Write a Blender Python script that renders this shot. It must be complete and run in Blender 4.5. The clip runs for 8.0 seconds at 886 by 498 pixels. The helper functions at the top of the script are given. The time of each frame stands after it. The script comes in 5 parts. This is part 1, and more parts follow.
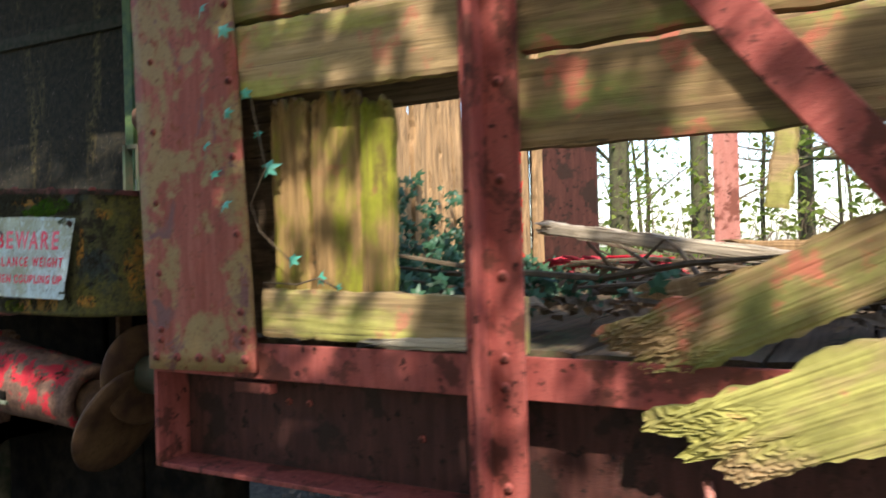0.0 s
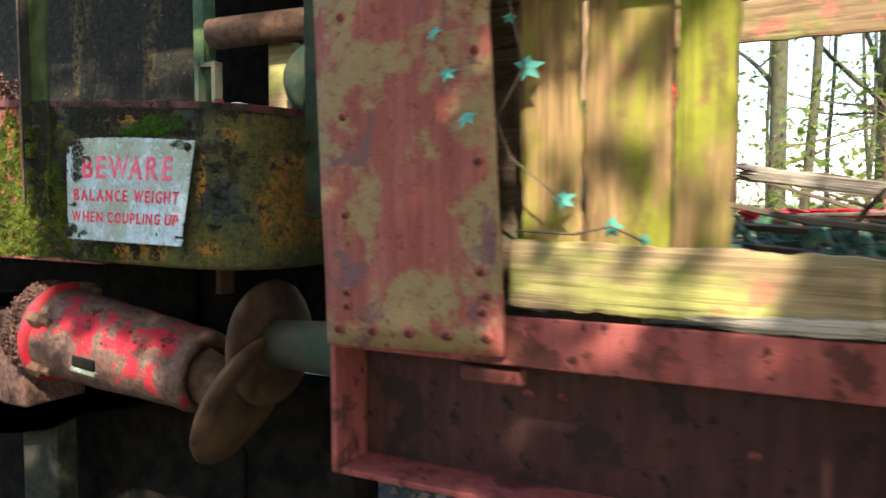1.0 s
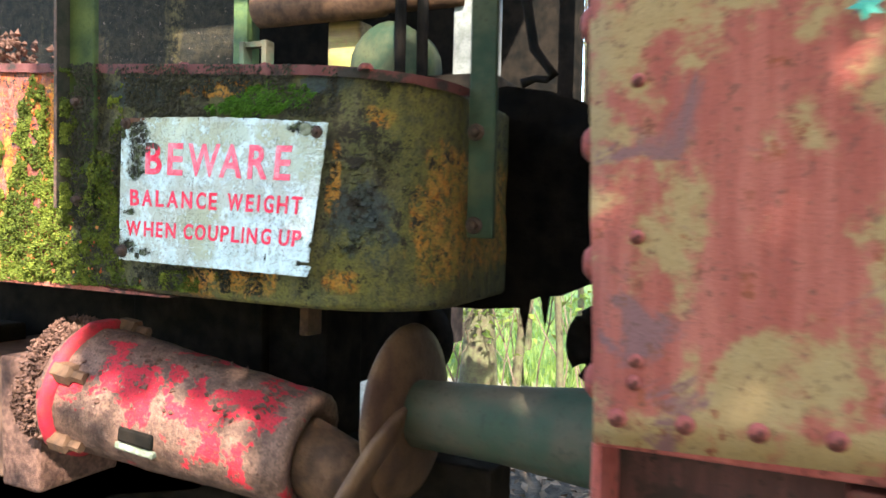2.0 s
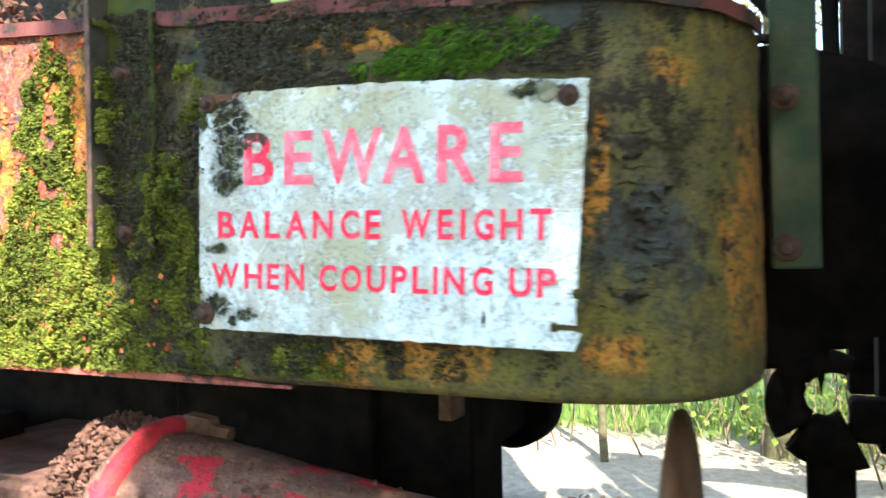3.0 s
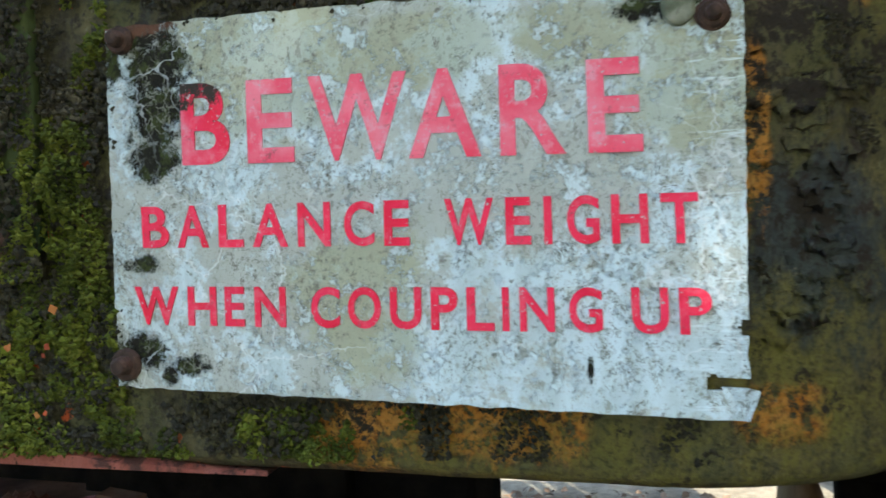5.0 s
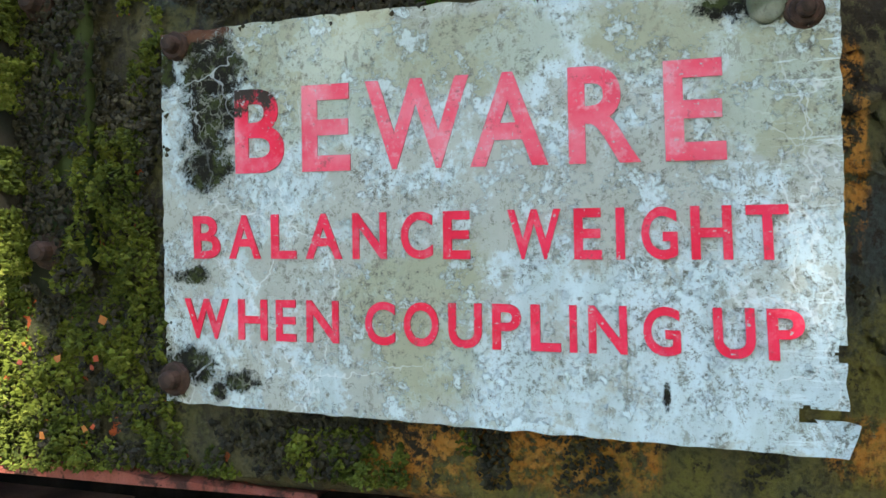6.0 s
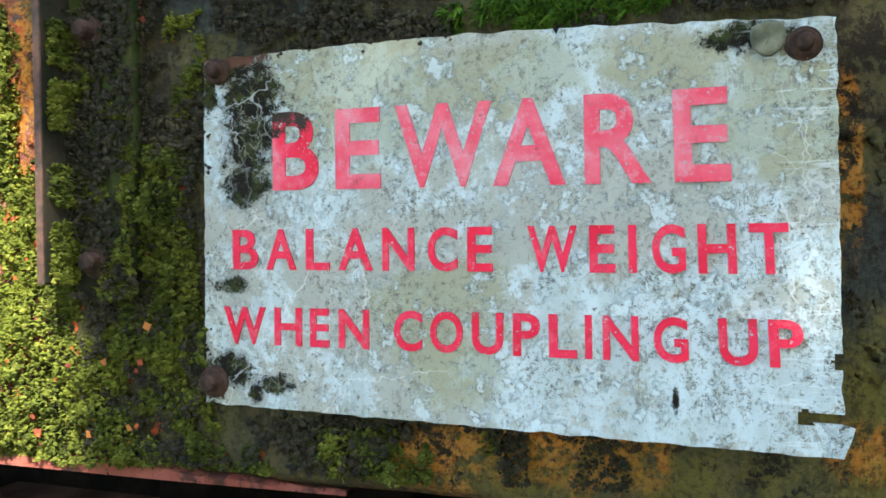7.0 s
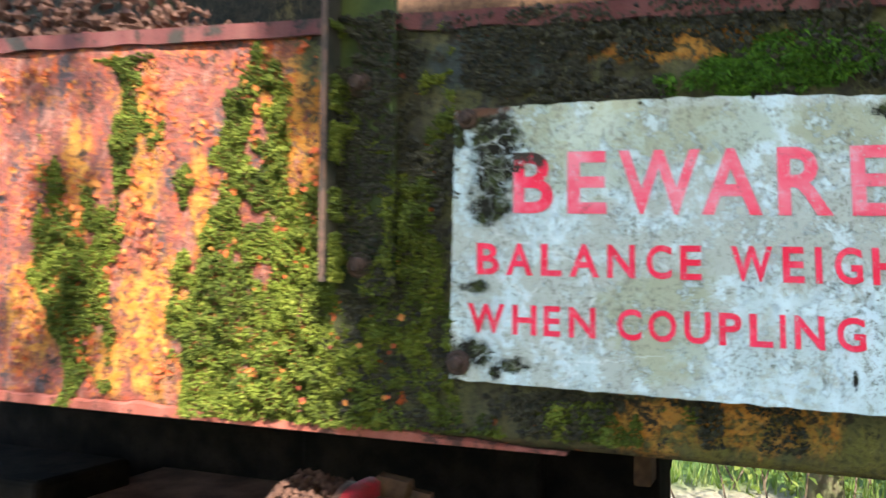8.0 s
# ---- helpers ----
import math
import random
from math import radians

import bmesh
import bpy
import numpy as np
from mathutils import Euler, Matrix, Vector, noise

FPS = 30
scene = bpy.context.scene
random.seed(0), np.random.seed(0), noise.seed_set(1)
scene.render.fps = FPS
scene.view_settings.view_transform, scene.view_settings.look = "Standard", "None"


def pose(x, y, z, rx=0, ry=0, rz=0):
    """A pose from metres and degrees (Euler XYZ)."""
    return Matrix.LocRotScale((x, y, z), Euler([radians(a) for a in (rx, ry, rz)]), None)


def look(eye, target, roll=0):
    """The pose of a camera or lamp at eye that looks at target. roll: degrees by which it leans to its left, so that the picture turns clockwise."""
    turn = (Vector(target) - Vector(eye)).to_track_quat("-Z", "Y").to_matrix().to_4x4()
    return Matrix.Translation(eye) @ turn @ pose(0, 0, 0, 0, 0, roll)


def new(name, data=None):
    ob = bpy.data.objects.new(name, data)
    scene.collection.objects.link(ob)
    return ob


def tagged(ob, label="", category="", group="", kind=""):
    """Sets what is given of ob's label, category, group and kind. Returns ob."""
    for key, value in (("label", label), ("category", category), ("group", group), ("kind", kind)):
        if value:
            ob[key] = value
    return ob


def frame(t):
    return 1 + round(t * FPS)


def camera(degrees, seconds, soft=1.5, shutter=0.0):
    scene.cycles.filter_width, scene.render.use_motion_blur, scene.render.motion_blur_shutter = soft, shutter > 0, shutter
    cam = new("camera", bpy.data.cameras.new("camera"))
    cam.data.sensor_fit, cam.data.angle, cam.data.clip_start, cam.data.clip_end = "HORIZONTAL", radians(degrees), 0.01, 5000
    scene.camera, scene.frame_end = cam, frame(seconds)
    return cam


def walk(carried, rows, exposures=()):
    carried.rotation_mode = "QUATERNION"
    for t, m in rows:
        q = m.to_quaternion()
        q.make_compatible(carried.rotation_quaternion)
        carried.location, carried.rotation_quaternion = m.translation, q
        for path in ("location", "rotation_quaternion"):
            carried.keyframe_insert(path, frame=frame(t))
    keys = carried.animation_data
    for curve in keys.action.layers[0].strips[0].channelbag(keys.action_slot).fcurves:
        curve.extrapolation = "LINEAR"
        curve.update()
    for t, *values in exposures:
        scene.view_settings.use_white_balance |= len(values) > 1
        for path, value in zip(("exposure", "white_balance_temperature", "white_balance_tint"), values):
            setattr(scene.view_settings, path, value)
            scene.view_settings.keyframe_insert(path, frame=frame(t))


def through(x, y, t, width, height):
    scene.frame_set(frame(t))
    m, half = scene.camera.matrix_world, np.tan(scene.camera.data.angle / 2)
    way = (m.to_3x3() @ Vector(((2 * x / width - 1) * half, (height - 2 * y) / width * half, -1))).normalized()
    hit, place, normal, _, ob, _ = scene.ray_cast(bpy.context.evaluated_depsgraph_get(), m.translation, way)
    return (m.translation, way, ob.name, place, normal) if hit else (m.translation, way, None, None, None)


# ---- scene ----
cam = camera(60.7, 8.0, 1.5, 0.4)
PATH = [
    (0, (-0.017, 0.059, 1.493), (-1.003, 1.799, 1.492), -1.6),
    (0.4, (-0.326, 0.032, 1.505), (-1.287, 1.785, 1.429), 0.6),
    (0.5, (-0.405, 0.059, 1.484), (-1.363, 1.813, 1.407), 0.9),
    (0.7, (-0.57, 0.121, 1.446), (-1.518, 1.88, 1.366), 0.9),
    (1, (-0.823, 0.249, 1.471), (-1.779, 2.001, 1.347), -0.1),
    (1.2, (-0.982, 0.321, 1.479), (-1.939, 2.074, 1.379), -0.4),
    (2.3, (-1.718, 0.65, 1.46), (-2.524, 2.479, 1.389), 0.6),
    (2.5, (-1.846, 0.754, 1.477), (-2.644, 2.587, 1.413), -1.0),
    (3, (-2.098, 0.875, 1.46), (-2.894, 2.71, 1.461), -1.1),
    (3.5, (-2.248, 0.936, 1.482), (-2.928, 2.817, 1.476), -2.0),
    (4, (-2.29, 1.033, 1.481), (-2.814, 2.964, 1.473), -3.1),
    (4.5, (-2.299, 1.063, 1.478), (-2.795, 3.0, 1.466), -3.0),
    (5, (-2.304, 1.097, 1.481), (-2.887, 3.009, 1.432), -2.6),
    (5.2, (-2.306, 1.112, 1.472), (-2.96, 3.002, 1.463), -2.6),
    (6.3, (-2.323, 1.123, 1.479), (-3.039, 2.991, 1.488), -1.8),
    (6.5, (-2.318, 1.115, 1.479), (-3.045, 2.978, 1.494), -1.7),
    (7, (-2.316, 1.085, 1.481), (-3.047, 2.946, 1.509), -1.6),
    (7.5, (-2.344, 1.032, 1.479), (-3.122, 2.874, 1.525), -1.0),
    (8, (-2.421, 0.873, 1.463), (-3.203, 2.711, 1.569), 0.3),
]
walk(cam, [(t, look(eye, target, roll)) for t, eye, target, roll in PATH],
     [(0, 1.45), (0.5, 1.65), (1.0, 2.05), (1.6, 2.6), (2.5, 3.4), (3.0, 3.2), (3.5, 2.85), (4.5, 2.3), (6.5, 2.42), (8.0, 2.6)])

# ---------------------------------------------------------------- light
SUN = Vector((0.38, -0.62, 0.69)).normalized()
world = bpy.data.worlds.new("sky")
scene.world = world
world.use_nodes = True
wn = world.node_tree
sky = wn.nodes.new("ShaderNodeTexSky")
sky.sky_type, sky.sun_disc = "NISHITA", False
sky.sun_elevation, sky.sun_rotation = math.asin(SUN.z), math.atan2(SUN.x, SUN.y)
wn.nodes["Background"].inputs["Strength"].default_value = 0.15
wn.links.new(sky.outputs[0], wn.nodes["Background"].inputs["Color"])
sun_data = bpy.data.lights.new("sun", "SUN")
sun_data.energy, sun_data.angle, sun_data.color = 3.2, radians(0.6), (1.0, 0.92, 0.80)
sun = new("sun", sun_data)
sun.matrix_world = look(SUN * 30, (0, 0, 0))


# ---------------------------------------------------------------- node helpers
class Nodes:
    """A material under construction, with short names for its nodes."""

    def __init__(self, name, coords="Object"):
        self.material = bpy.data.materials.new(name)
        self.material.use_nodes = True
        self.tree = self.material.node_tree
        self.bsdf = self.tree.nodes["Principled BSDF"]
        self.place = self.tree.nodes.new("ShaderNodeTexCoord").outputs[coords]

    def put(self, socket, value):
        if isinstance(value, bpy.types.NodeSocket):
            self.tree.links.new(value, socket)
        elif isinstance(value, tuple) and len(value) == 3 and socket.type == "RGBA":
            socket.default_value = (*value, 1)
        else:
            socket.default_value = value

    def scaled(self, x, y, z, vec=None):
        n = self.tree.nodes.new("ShaderNodeMapping")
        self.put(n.inputs["Vector"], vec or self.place)
        n.inputs["Scale"].default_value = (x, y, z)
        return n.outputs[0]

    def noise(self, scale, detail=4, rough=0.55, vec=None, distort=0.0, colour=False):
        n = self.tree.nodes.new("ShaderNodeTexNoise")
        self.put(n.inputs["Vector"], vec or self.place)
        n.inputs["Scale"].default_value, n.inputs["Detail"].default_value = scale, detail
        n.inputs["Roughness"].default_value, n.inputs["Distortion"].default_value = rough, distort
        return n.outputs["Color" if colour else "Fac"]

    def warped(self, amount, scale):
        """The place, pushed about by noise."""
        n = self.tree.nodes.new("ShaderNodeVectorMath")
        n.operation = "MULTIPLY_ADD"
        self.put(n.inputs[0], self.noise(scale, 5, 0.65, colour=True))
        n.inputs[1].default_value = (amount, amount, amount)
        self.put(n.inputs[2], self.place)
        return n.outputs[0]

    def cells(self, scale, vec=None, feature="F1"):
        n = self.tree.nodes.new("ShaderNodeTexVoronoi")
        n.feature = feature
        self.put(n.inputs["Vector"], vec or self.place)
        n.inputs["Scale"].default_value = scale
        return n.outputs["Distance"]

    def sums(self, op, a, b=0.0, clamp=False):
        n = self.tree.nodes.new("ShaderNodeMath")
        n.operation, n.use_clamp = op, clamp
        self.put(n.inputs[0], a)
        self.put(n.inputs[1], b)
        return n.outputs[0]

    def step(self, value, lo, hi):
        n = self.tree.nodes.new("ShaderNodeMapRange")
        n.interpolation_type = "SMOOTHSTEP"
        self.put(n.inputs["Value"], value)
        n.inputs["From Min"].default_value, n.inputs["From Max"].default_value = lo, hi
        return n.outputs[0]

    def ramp(self, fac, *stops):
        n = self.tree.nodes.new("ShaderNodeValToRGB")
        self.put(n.inputs[0], fac)
        e = n.color_ramp.elements
        while len(e) < len(stops):
            e.new(0.5)
        for el, (p, c) in zip(e, stops):
            el.position, el.color = p, (*c, 1)
        return n.outputs[0]

    def mix(self, fac, a, b, blend="MIX"):
        n = self.tree.nodes.new("ShaderNodeMix")
        n.data_type, n.blend_type = "RGBA", blend
        self.put(n.inputs[0], fac)
        self.put(n.inputs[6], a)
        self.put(n.inputs[7], b)
        return n.outputs[2]

    def island(self):
        return self.tree.nodes.new("ShaderNodeNewGeometry").outputs["Random Per Island"]

    def chance(self):
        return self.tree.nodes.new("ShaderNodeObjectInfo").outputs["Random"]

    def axes(self):
        n = self.tree.nodes.new("ShaderNodeSeparateXYZ")
        self.put(n.inputs[0], self.place)
        return n.outputs

    def blob(self, wobble, cx, cz, rx, rz, soft=0.25):
        """1 inside an oval of the x-z plane whose edge wanders with wobble."""
        ax = self.axes()
        u = self.sums("MULTIPLY", self.sums("SUBTRACT", ax[0], cx), 1 / rx)
        v = self.sums("MULTIPLY", self.sums("SUBTRACT", ax[2], cz), 1 / rz)
        r = self.sums("SQRT", self.sums("ADD", self.sums("MULTIPLY", u, u), self.sums("MULTIPLY", v, v)))
        r = self.sums("ADD", r, self.sums("MULTIPLY", self.sums("SUBTRACT", wobble, 0.5), 2.6))
        return self.step(r, 1 + soft, 1 - soft)

    def blobs(self, wobble, *rows, soft=0.2):
        out = 0.0
        for row in rows:
            out = self.sums("MAXIMUM", out, self.blob(wobble, *row, soft))
        return out

    def done(self, colour, rough=0.8, bump=None, depth=0.002, metal=0.0, strength=0.8):
        self.put(self.bsdf.inputs["Base Color"], colour)
        self.put(self.bsdf.inputs["Roughness"], rough)
        self.put(self.bsdf.inputs["Metallic"], metal)
        self.bsdf.inputs["Specular IOR Level"].default_value = 0.22
        if bump is not None:
            n = self.tree.nodes.new("ShaderNodeBump")
            n.inputs["Strength"].default_value, n.inputs["Distance"].default_value = strength, depth
            self.put(n.inputs["Height"], bump)
            self.tree.links.new(n.outputs[0], self.bsdf.inputs["Normal"])
        return self.material


# ---------------------------------------------------------------- materials
def rusty_paint(name, paint, worn, rust, scale=9.0):
    """Old oxide paint over rusting steel plate."""
    n = Nodes(name)
    big, mid, fine = n.noise(scale, 5, 0.6), n.noise(scale * 3.3, 5, 0.65), n.noise(scale * 26, 4, 0.6)
    streak = n.noise(6, 4, 0.6, n.scaled(7, 7, 0.9))
    c = n.mix(n.step(streak, 0.35, 0.7), paint, worn)
    c = n.mix(n.step(big, 0.52, 0.60), c, rust)
    c = n.mix(n.step(mid, 0.58, 0.66), c, tuple(v * 0.55 for v in rust))
    c = n.mix(n.sums("MULTIPLY", n.step(fine, 0.5, 0.75), 0.45), c, (0.03, 0.022, 0.02))
    h = n.sums("ADD", n.sums("MULTIPLY", mid, 0.6), n.sums("MULTIPLY", fine, 0.5))
    return n.done(c, 0.68, h, 0.003)


def plate_paint():
    n = Nodes("oxide_paint_peeling_to_ochre")
    big, mid, fine = n.noise(5.5, 6, 0.62, distort=0.4), n.noise(17, 6, 0.68), n.noise(210, 4, 0.6)
    streak = n.noise(5, 4, 0.6, n.scaled(9, 9, 0.8))
    c = n.mix(n.step(streak, 0.35, 0.7), (0.25, 0.060, 0.045), (0.34, 0.105, 0.078))
    ochre = n.mix(mid, (0.22, 0.13, 0.05), (0.34, 0.24, 0.12))
    c = n.mix(n.step(n.sums("ADD", big, n.sums("MULTIPLY", mid, 0.35)), 0.635, 0.735), c, ochre)
    c = n.mix(n.step(n.noise(8, 6, 0.65, distort=0.8), 0.59, 0.67), c, (0.17, 0.080, 0.080))
    c = n.mix(n.step(n.noise(15, 9, 0.76), 0.57, 0.63), c, (0.22, 0.055, 0.022))
    c = n.mix(n.sums("MULTIPLY", n.step(n.noise(60, 8, 0.8), 0.55, 0.62), 0.6), c, (0.10, 0.045, 0.035))
    c = n.mix(n.sums("MULTIPLY", n.step(fine, 0.52, 0.75), 0.4), c, (0.04, 0.025, 0.02))
    h = n.sums("ADD", n.sums("MULTIPLY", mid, 0.8), n.sums("MULTIPLY", fine, 0.35))
    return n.done(c, 0.62, h, 0.003)


def old_wood(name, bare, algae, paint, green=0.5, red=0.5, along="x", worn=1.0):
    """Weathered plank: grain along one local axis, algae and the last of a red paint."""
    n = Nodes(name)
    s = {"x": (2.2, 34, 34), "z": (34, 34, 2.2)}[along]
    f = {"x": (2.6, 170, 170), "z": (170, 170, 2.6)}[along]
    g = {"x": (3.0, 7, 7), "z": (7, 7, 3.0)}[along]
    shift = n.tree.nodes.new("ShaderNodeVectorMath")
    shift.operation = "ADD"
    n.put(shift.inputs[0], n.place)
    n.put(shift.inputs[1], n.sums("MULTIPLY", n.chance(), 7.0))
    n.place = shift.outputs[0]
    grain = n.noise(1, 5, 0.65, n.scaled(*s), distort=0.9)
    fibre = n.noise(1, 4, 0.65, n.scaled(*f), distort=0.6)
    big, mid, blot = n.noise(1, 5, 0.6, n.scaled(*g)), n.noise(7, 6, 0.65), n.noise(1.6, 6, 0.65, n.scaled(*g))
    c = n.mix(n.step(grain, 0.3, 0.68), tuple(v * 0.5 for v in bare), bare)
    c = n.mix(n.step(big, 0.64 - green * 0.32, 0.80 - green * 0.32), c, n.mix(n.step(mid, 0.35, 0.65), tuple(v * 0.6 for v in algae), algae))
    c = n.mix(n.sums("MULTIPLY", n.step(mid, 0.68 - red * 0.2, 0.76 - red * 0.2), 0.85), c, paint)
    c = n.mix(n.sums("MULTIPLY", n.step(blot, 0.53, 0.66), 0.75 * worn), c, tuple(v * 0.32 for v in bare))
    c = n.mix(n.sums("MULTIPLY", n.step(fibre, 0.52, 0.70), 0.75 * worn), c, tuple(v * 0.30 for v in bare))
    c = n.mix(n.sums("MULTIPLY", n.step(grain, 0.635 if worn < 1 else 0.62, 0.70), 0.4 + 0.6 * worn), c, (0.03, 0.022, 0.016))
    h = n.sums("ADD", n.sums("MULTIPLY", fibre, -0.8), n.sums("MULTIPLY", grain, -0.9))
    return n.done(c, 0.88, h, 0.003)


def weight_iron():
    """Cast iron under many coats: dark grey-green, with flaking yellow, orange primer and pink-red at one end."""
    n = Nodes("flaking_painted_iron")
    ax = n.axes()
    tall = n.scaled(1.0, 1.0, 0.42)
    wob, mid = n.noise(24, 8, 0.72, tall, distort=0.5), n.noise(44, 7, 0.72)
    fine, drip = n.noise(230, 4, 0.65), n.noise(4, 5, 0.6, n.scaled(9, 9, 1.1))
    scab = n.noise(85, 6, 0.75)
    c = n.mix(n.step(drip, 0.35, 0.65), (0.040, 0.035, 0.022), (0.105, 0.095, 0.045))
    c = n.mix(n.step(wob, 0.45, 0.60), c, n.mix(mid, (0.125, 0.12, 0.042), (0.06, 0.065, 0.030)))
    c = n.mix(n.step(n.noise(33, 7, 0.75), 0.56, 0.61), c, (0.030, 0.027, 0.022))
    # slate-blue undercoat
    c = n.mix(n.sums("MULTIPLY", n.blobs(wob, (0.028, 1.692, 0.071, 0.033), (0.491, 1.455, 0.057, 0.067), (0.425, 1.692, 0.048, 0.021)), 0.8), c, n.mix(scab, (0.022, 0.036, 0.040), (0.05, 0.068, 0.078)))
    # the end towards the cab: pale pink and red oxide in tall flakes
    left = n.step(n.sums("ADD", ax[0], n.sums("MULTIPLY", wob, 0.20)), -0.075, -0.10)
    warm = n.mix(n.step(mid, 0.40, 0.60), (0.31, 0.080, 0.055), (0.17, 0.060, 0.050))
    warm = n.mix(n.step(n.noise(26, 8, 0.75, tall), 0.53, 0.56), warm, (0.33, 0.145, 0.11))
    warm = n.mix(n.step(n.noise(30, 8, 0.75, tall, distort=0.6), 0.55, 0.575), warm, (0.085, 0.060, 0.066))
    warm = n.mix(n.step(n.noise(34, 8, 0.75, n.scaled(1.3, 1.3, 0.6)), 0.57, 0.59), warm, (0.48, 0.09, 0.02))
    warm = n.mix(n.step(n.noise(48, 9, 0.80), 0.545, 0.575), warm, n.mix(mid, (0.50, 0.11, 0.025), (0.42, 0.20, 0.06)))
    warm = n.mix(n.step(n.noise(58, 9, 0.82, n.scaled(1.2, 1.2, 0.8)), 0.57, 0.60), warm, (0.075, 0.055, 0.050))
    c = n.mix(left, c, warm)
    # bottom edge of red oxide
    edge = n.step(n.sums("ADD", ax[2], n.sums("MULTIPLY", mid, 0.05)), 1.345, 1.335)
    c = n.mix(n.sums("MULTIPLY", edge, n.step(ax[0], 0.10, -0.20)), c, (0.36, 0.11, 0.065))
    # yellow paint
    yel = n.blobs(wob, (0.180, 1.341, 0.043, 0.028), (0.274, 1.348, 0.071, 0.028), (0.213, 1.692, 0.081, 0.015),
                  (0.588, 1.440, 0.034, 0.085), (0.594, 1.540, 0.022, 0.055), (0.448, 1.535, 0.009, 0.050), (0.437, 1.495, 0.008, 0.034), (0.463, 1.355, 0.033, 0.021), (0.515, 1.635, 0.024, 0.021),
                  (-0.194, 1.645, 0.043, 0.085), (-0.406, 1.635, 0.038, 0.085), (-0.317, 1.554, 0.017, 0.057),
                  (-0.378, 1.426, 0.048, 0.085), (-0.501, 1.578, 0.028, 0.076), (-0.548, 1.445, 0.057, 0.067), (-0.444, 1.369, 0.028, 0.038))
    tone = n.mix(n.step(mid, 0.35, 0.65), (0.44, 0.155, 0.015), (0.50, 0.25, 0.055))
    yel = n.sums("MULTIPLY", yel, n.step(n.noise(70, 6, 0.75), 0.43, 0.50))
    dull = n.step(ax[0], 0.05, -0.16)
    c = n.mix(yel, c, n.mix(dull, n.mix(0.12, tone, (0.14, 0.105, 0.03)), tone))
    # specks of orange primer
    spots = n.sums("MULTIPLY", n.step(n.noise(38, 4, 0.6), 0.645, 0.665), n.step(ax[0], 0.36, -0.2))
    c = n.mix(spots, c, (0.52, 0.10, 0.025))
    # lichen, pale
    c = n.mix(n.sums("MULTIPLY", n.step(n.noise(80, 6, 0.75), 0.61, 0.67), 0.6), c, (0.19, 0.19, 0.12))
    # green film of algae, paler on the rounded end to make up missing light
    film = n.blobs(wob, (0.575, 1.50, 0.050, 0.20), (0.548, 1.654, 0.057, 0.076), (0.378, 1.326, 0.209, 0.028), (0.501, 1.379, 0.095, 0.067))
    c = n.mix(n.sums("MULTIPLY", n.sums("MULTIPLY", film, n.step(n.noise(30, 9, 0.78), 0.40, 0.58)), 0.75), c, n.mix(mid, (0.20, 0.165, 0.034), (0.115, 0.125, 0.028)))
    c = n.mix(n.step(n.sums("ADD", n.noise(21, 10, 0.80), n.sums("MULTIPLY", n.blob(wob, 0.485, 1.53, 0.060, 0.15, 0.5), 0.06)), 0.56, 0.60), c, (0.026, 0.021, 0.015))
    c = n.mix(n.sums("MULTIPLY", n.step(fine, 0.46, 0.66), 0.6), c, (0.020, 0.018, 0.013))
    h = n.sums("ADD", n.sums("ADD", n.sums("MULTIPLY", scab, 0.9), n.sums("MULTIPLY", fine, 0.5)), n.sums("MULTIPLY", yel, 0.35))
    return n.done(c, 0.75, h, 0.007)


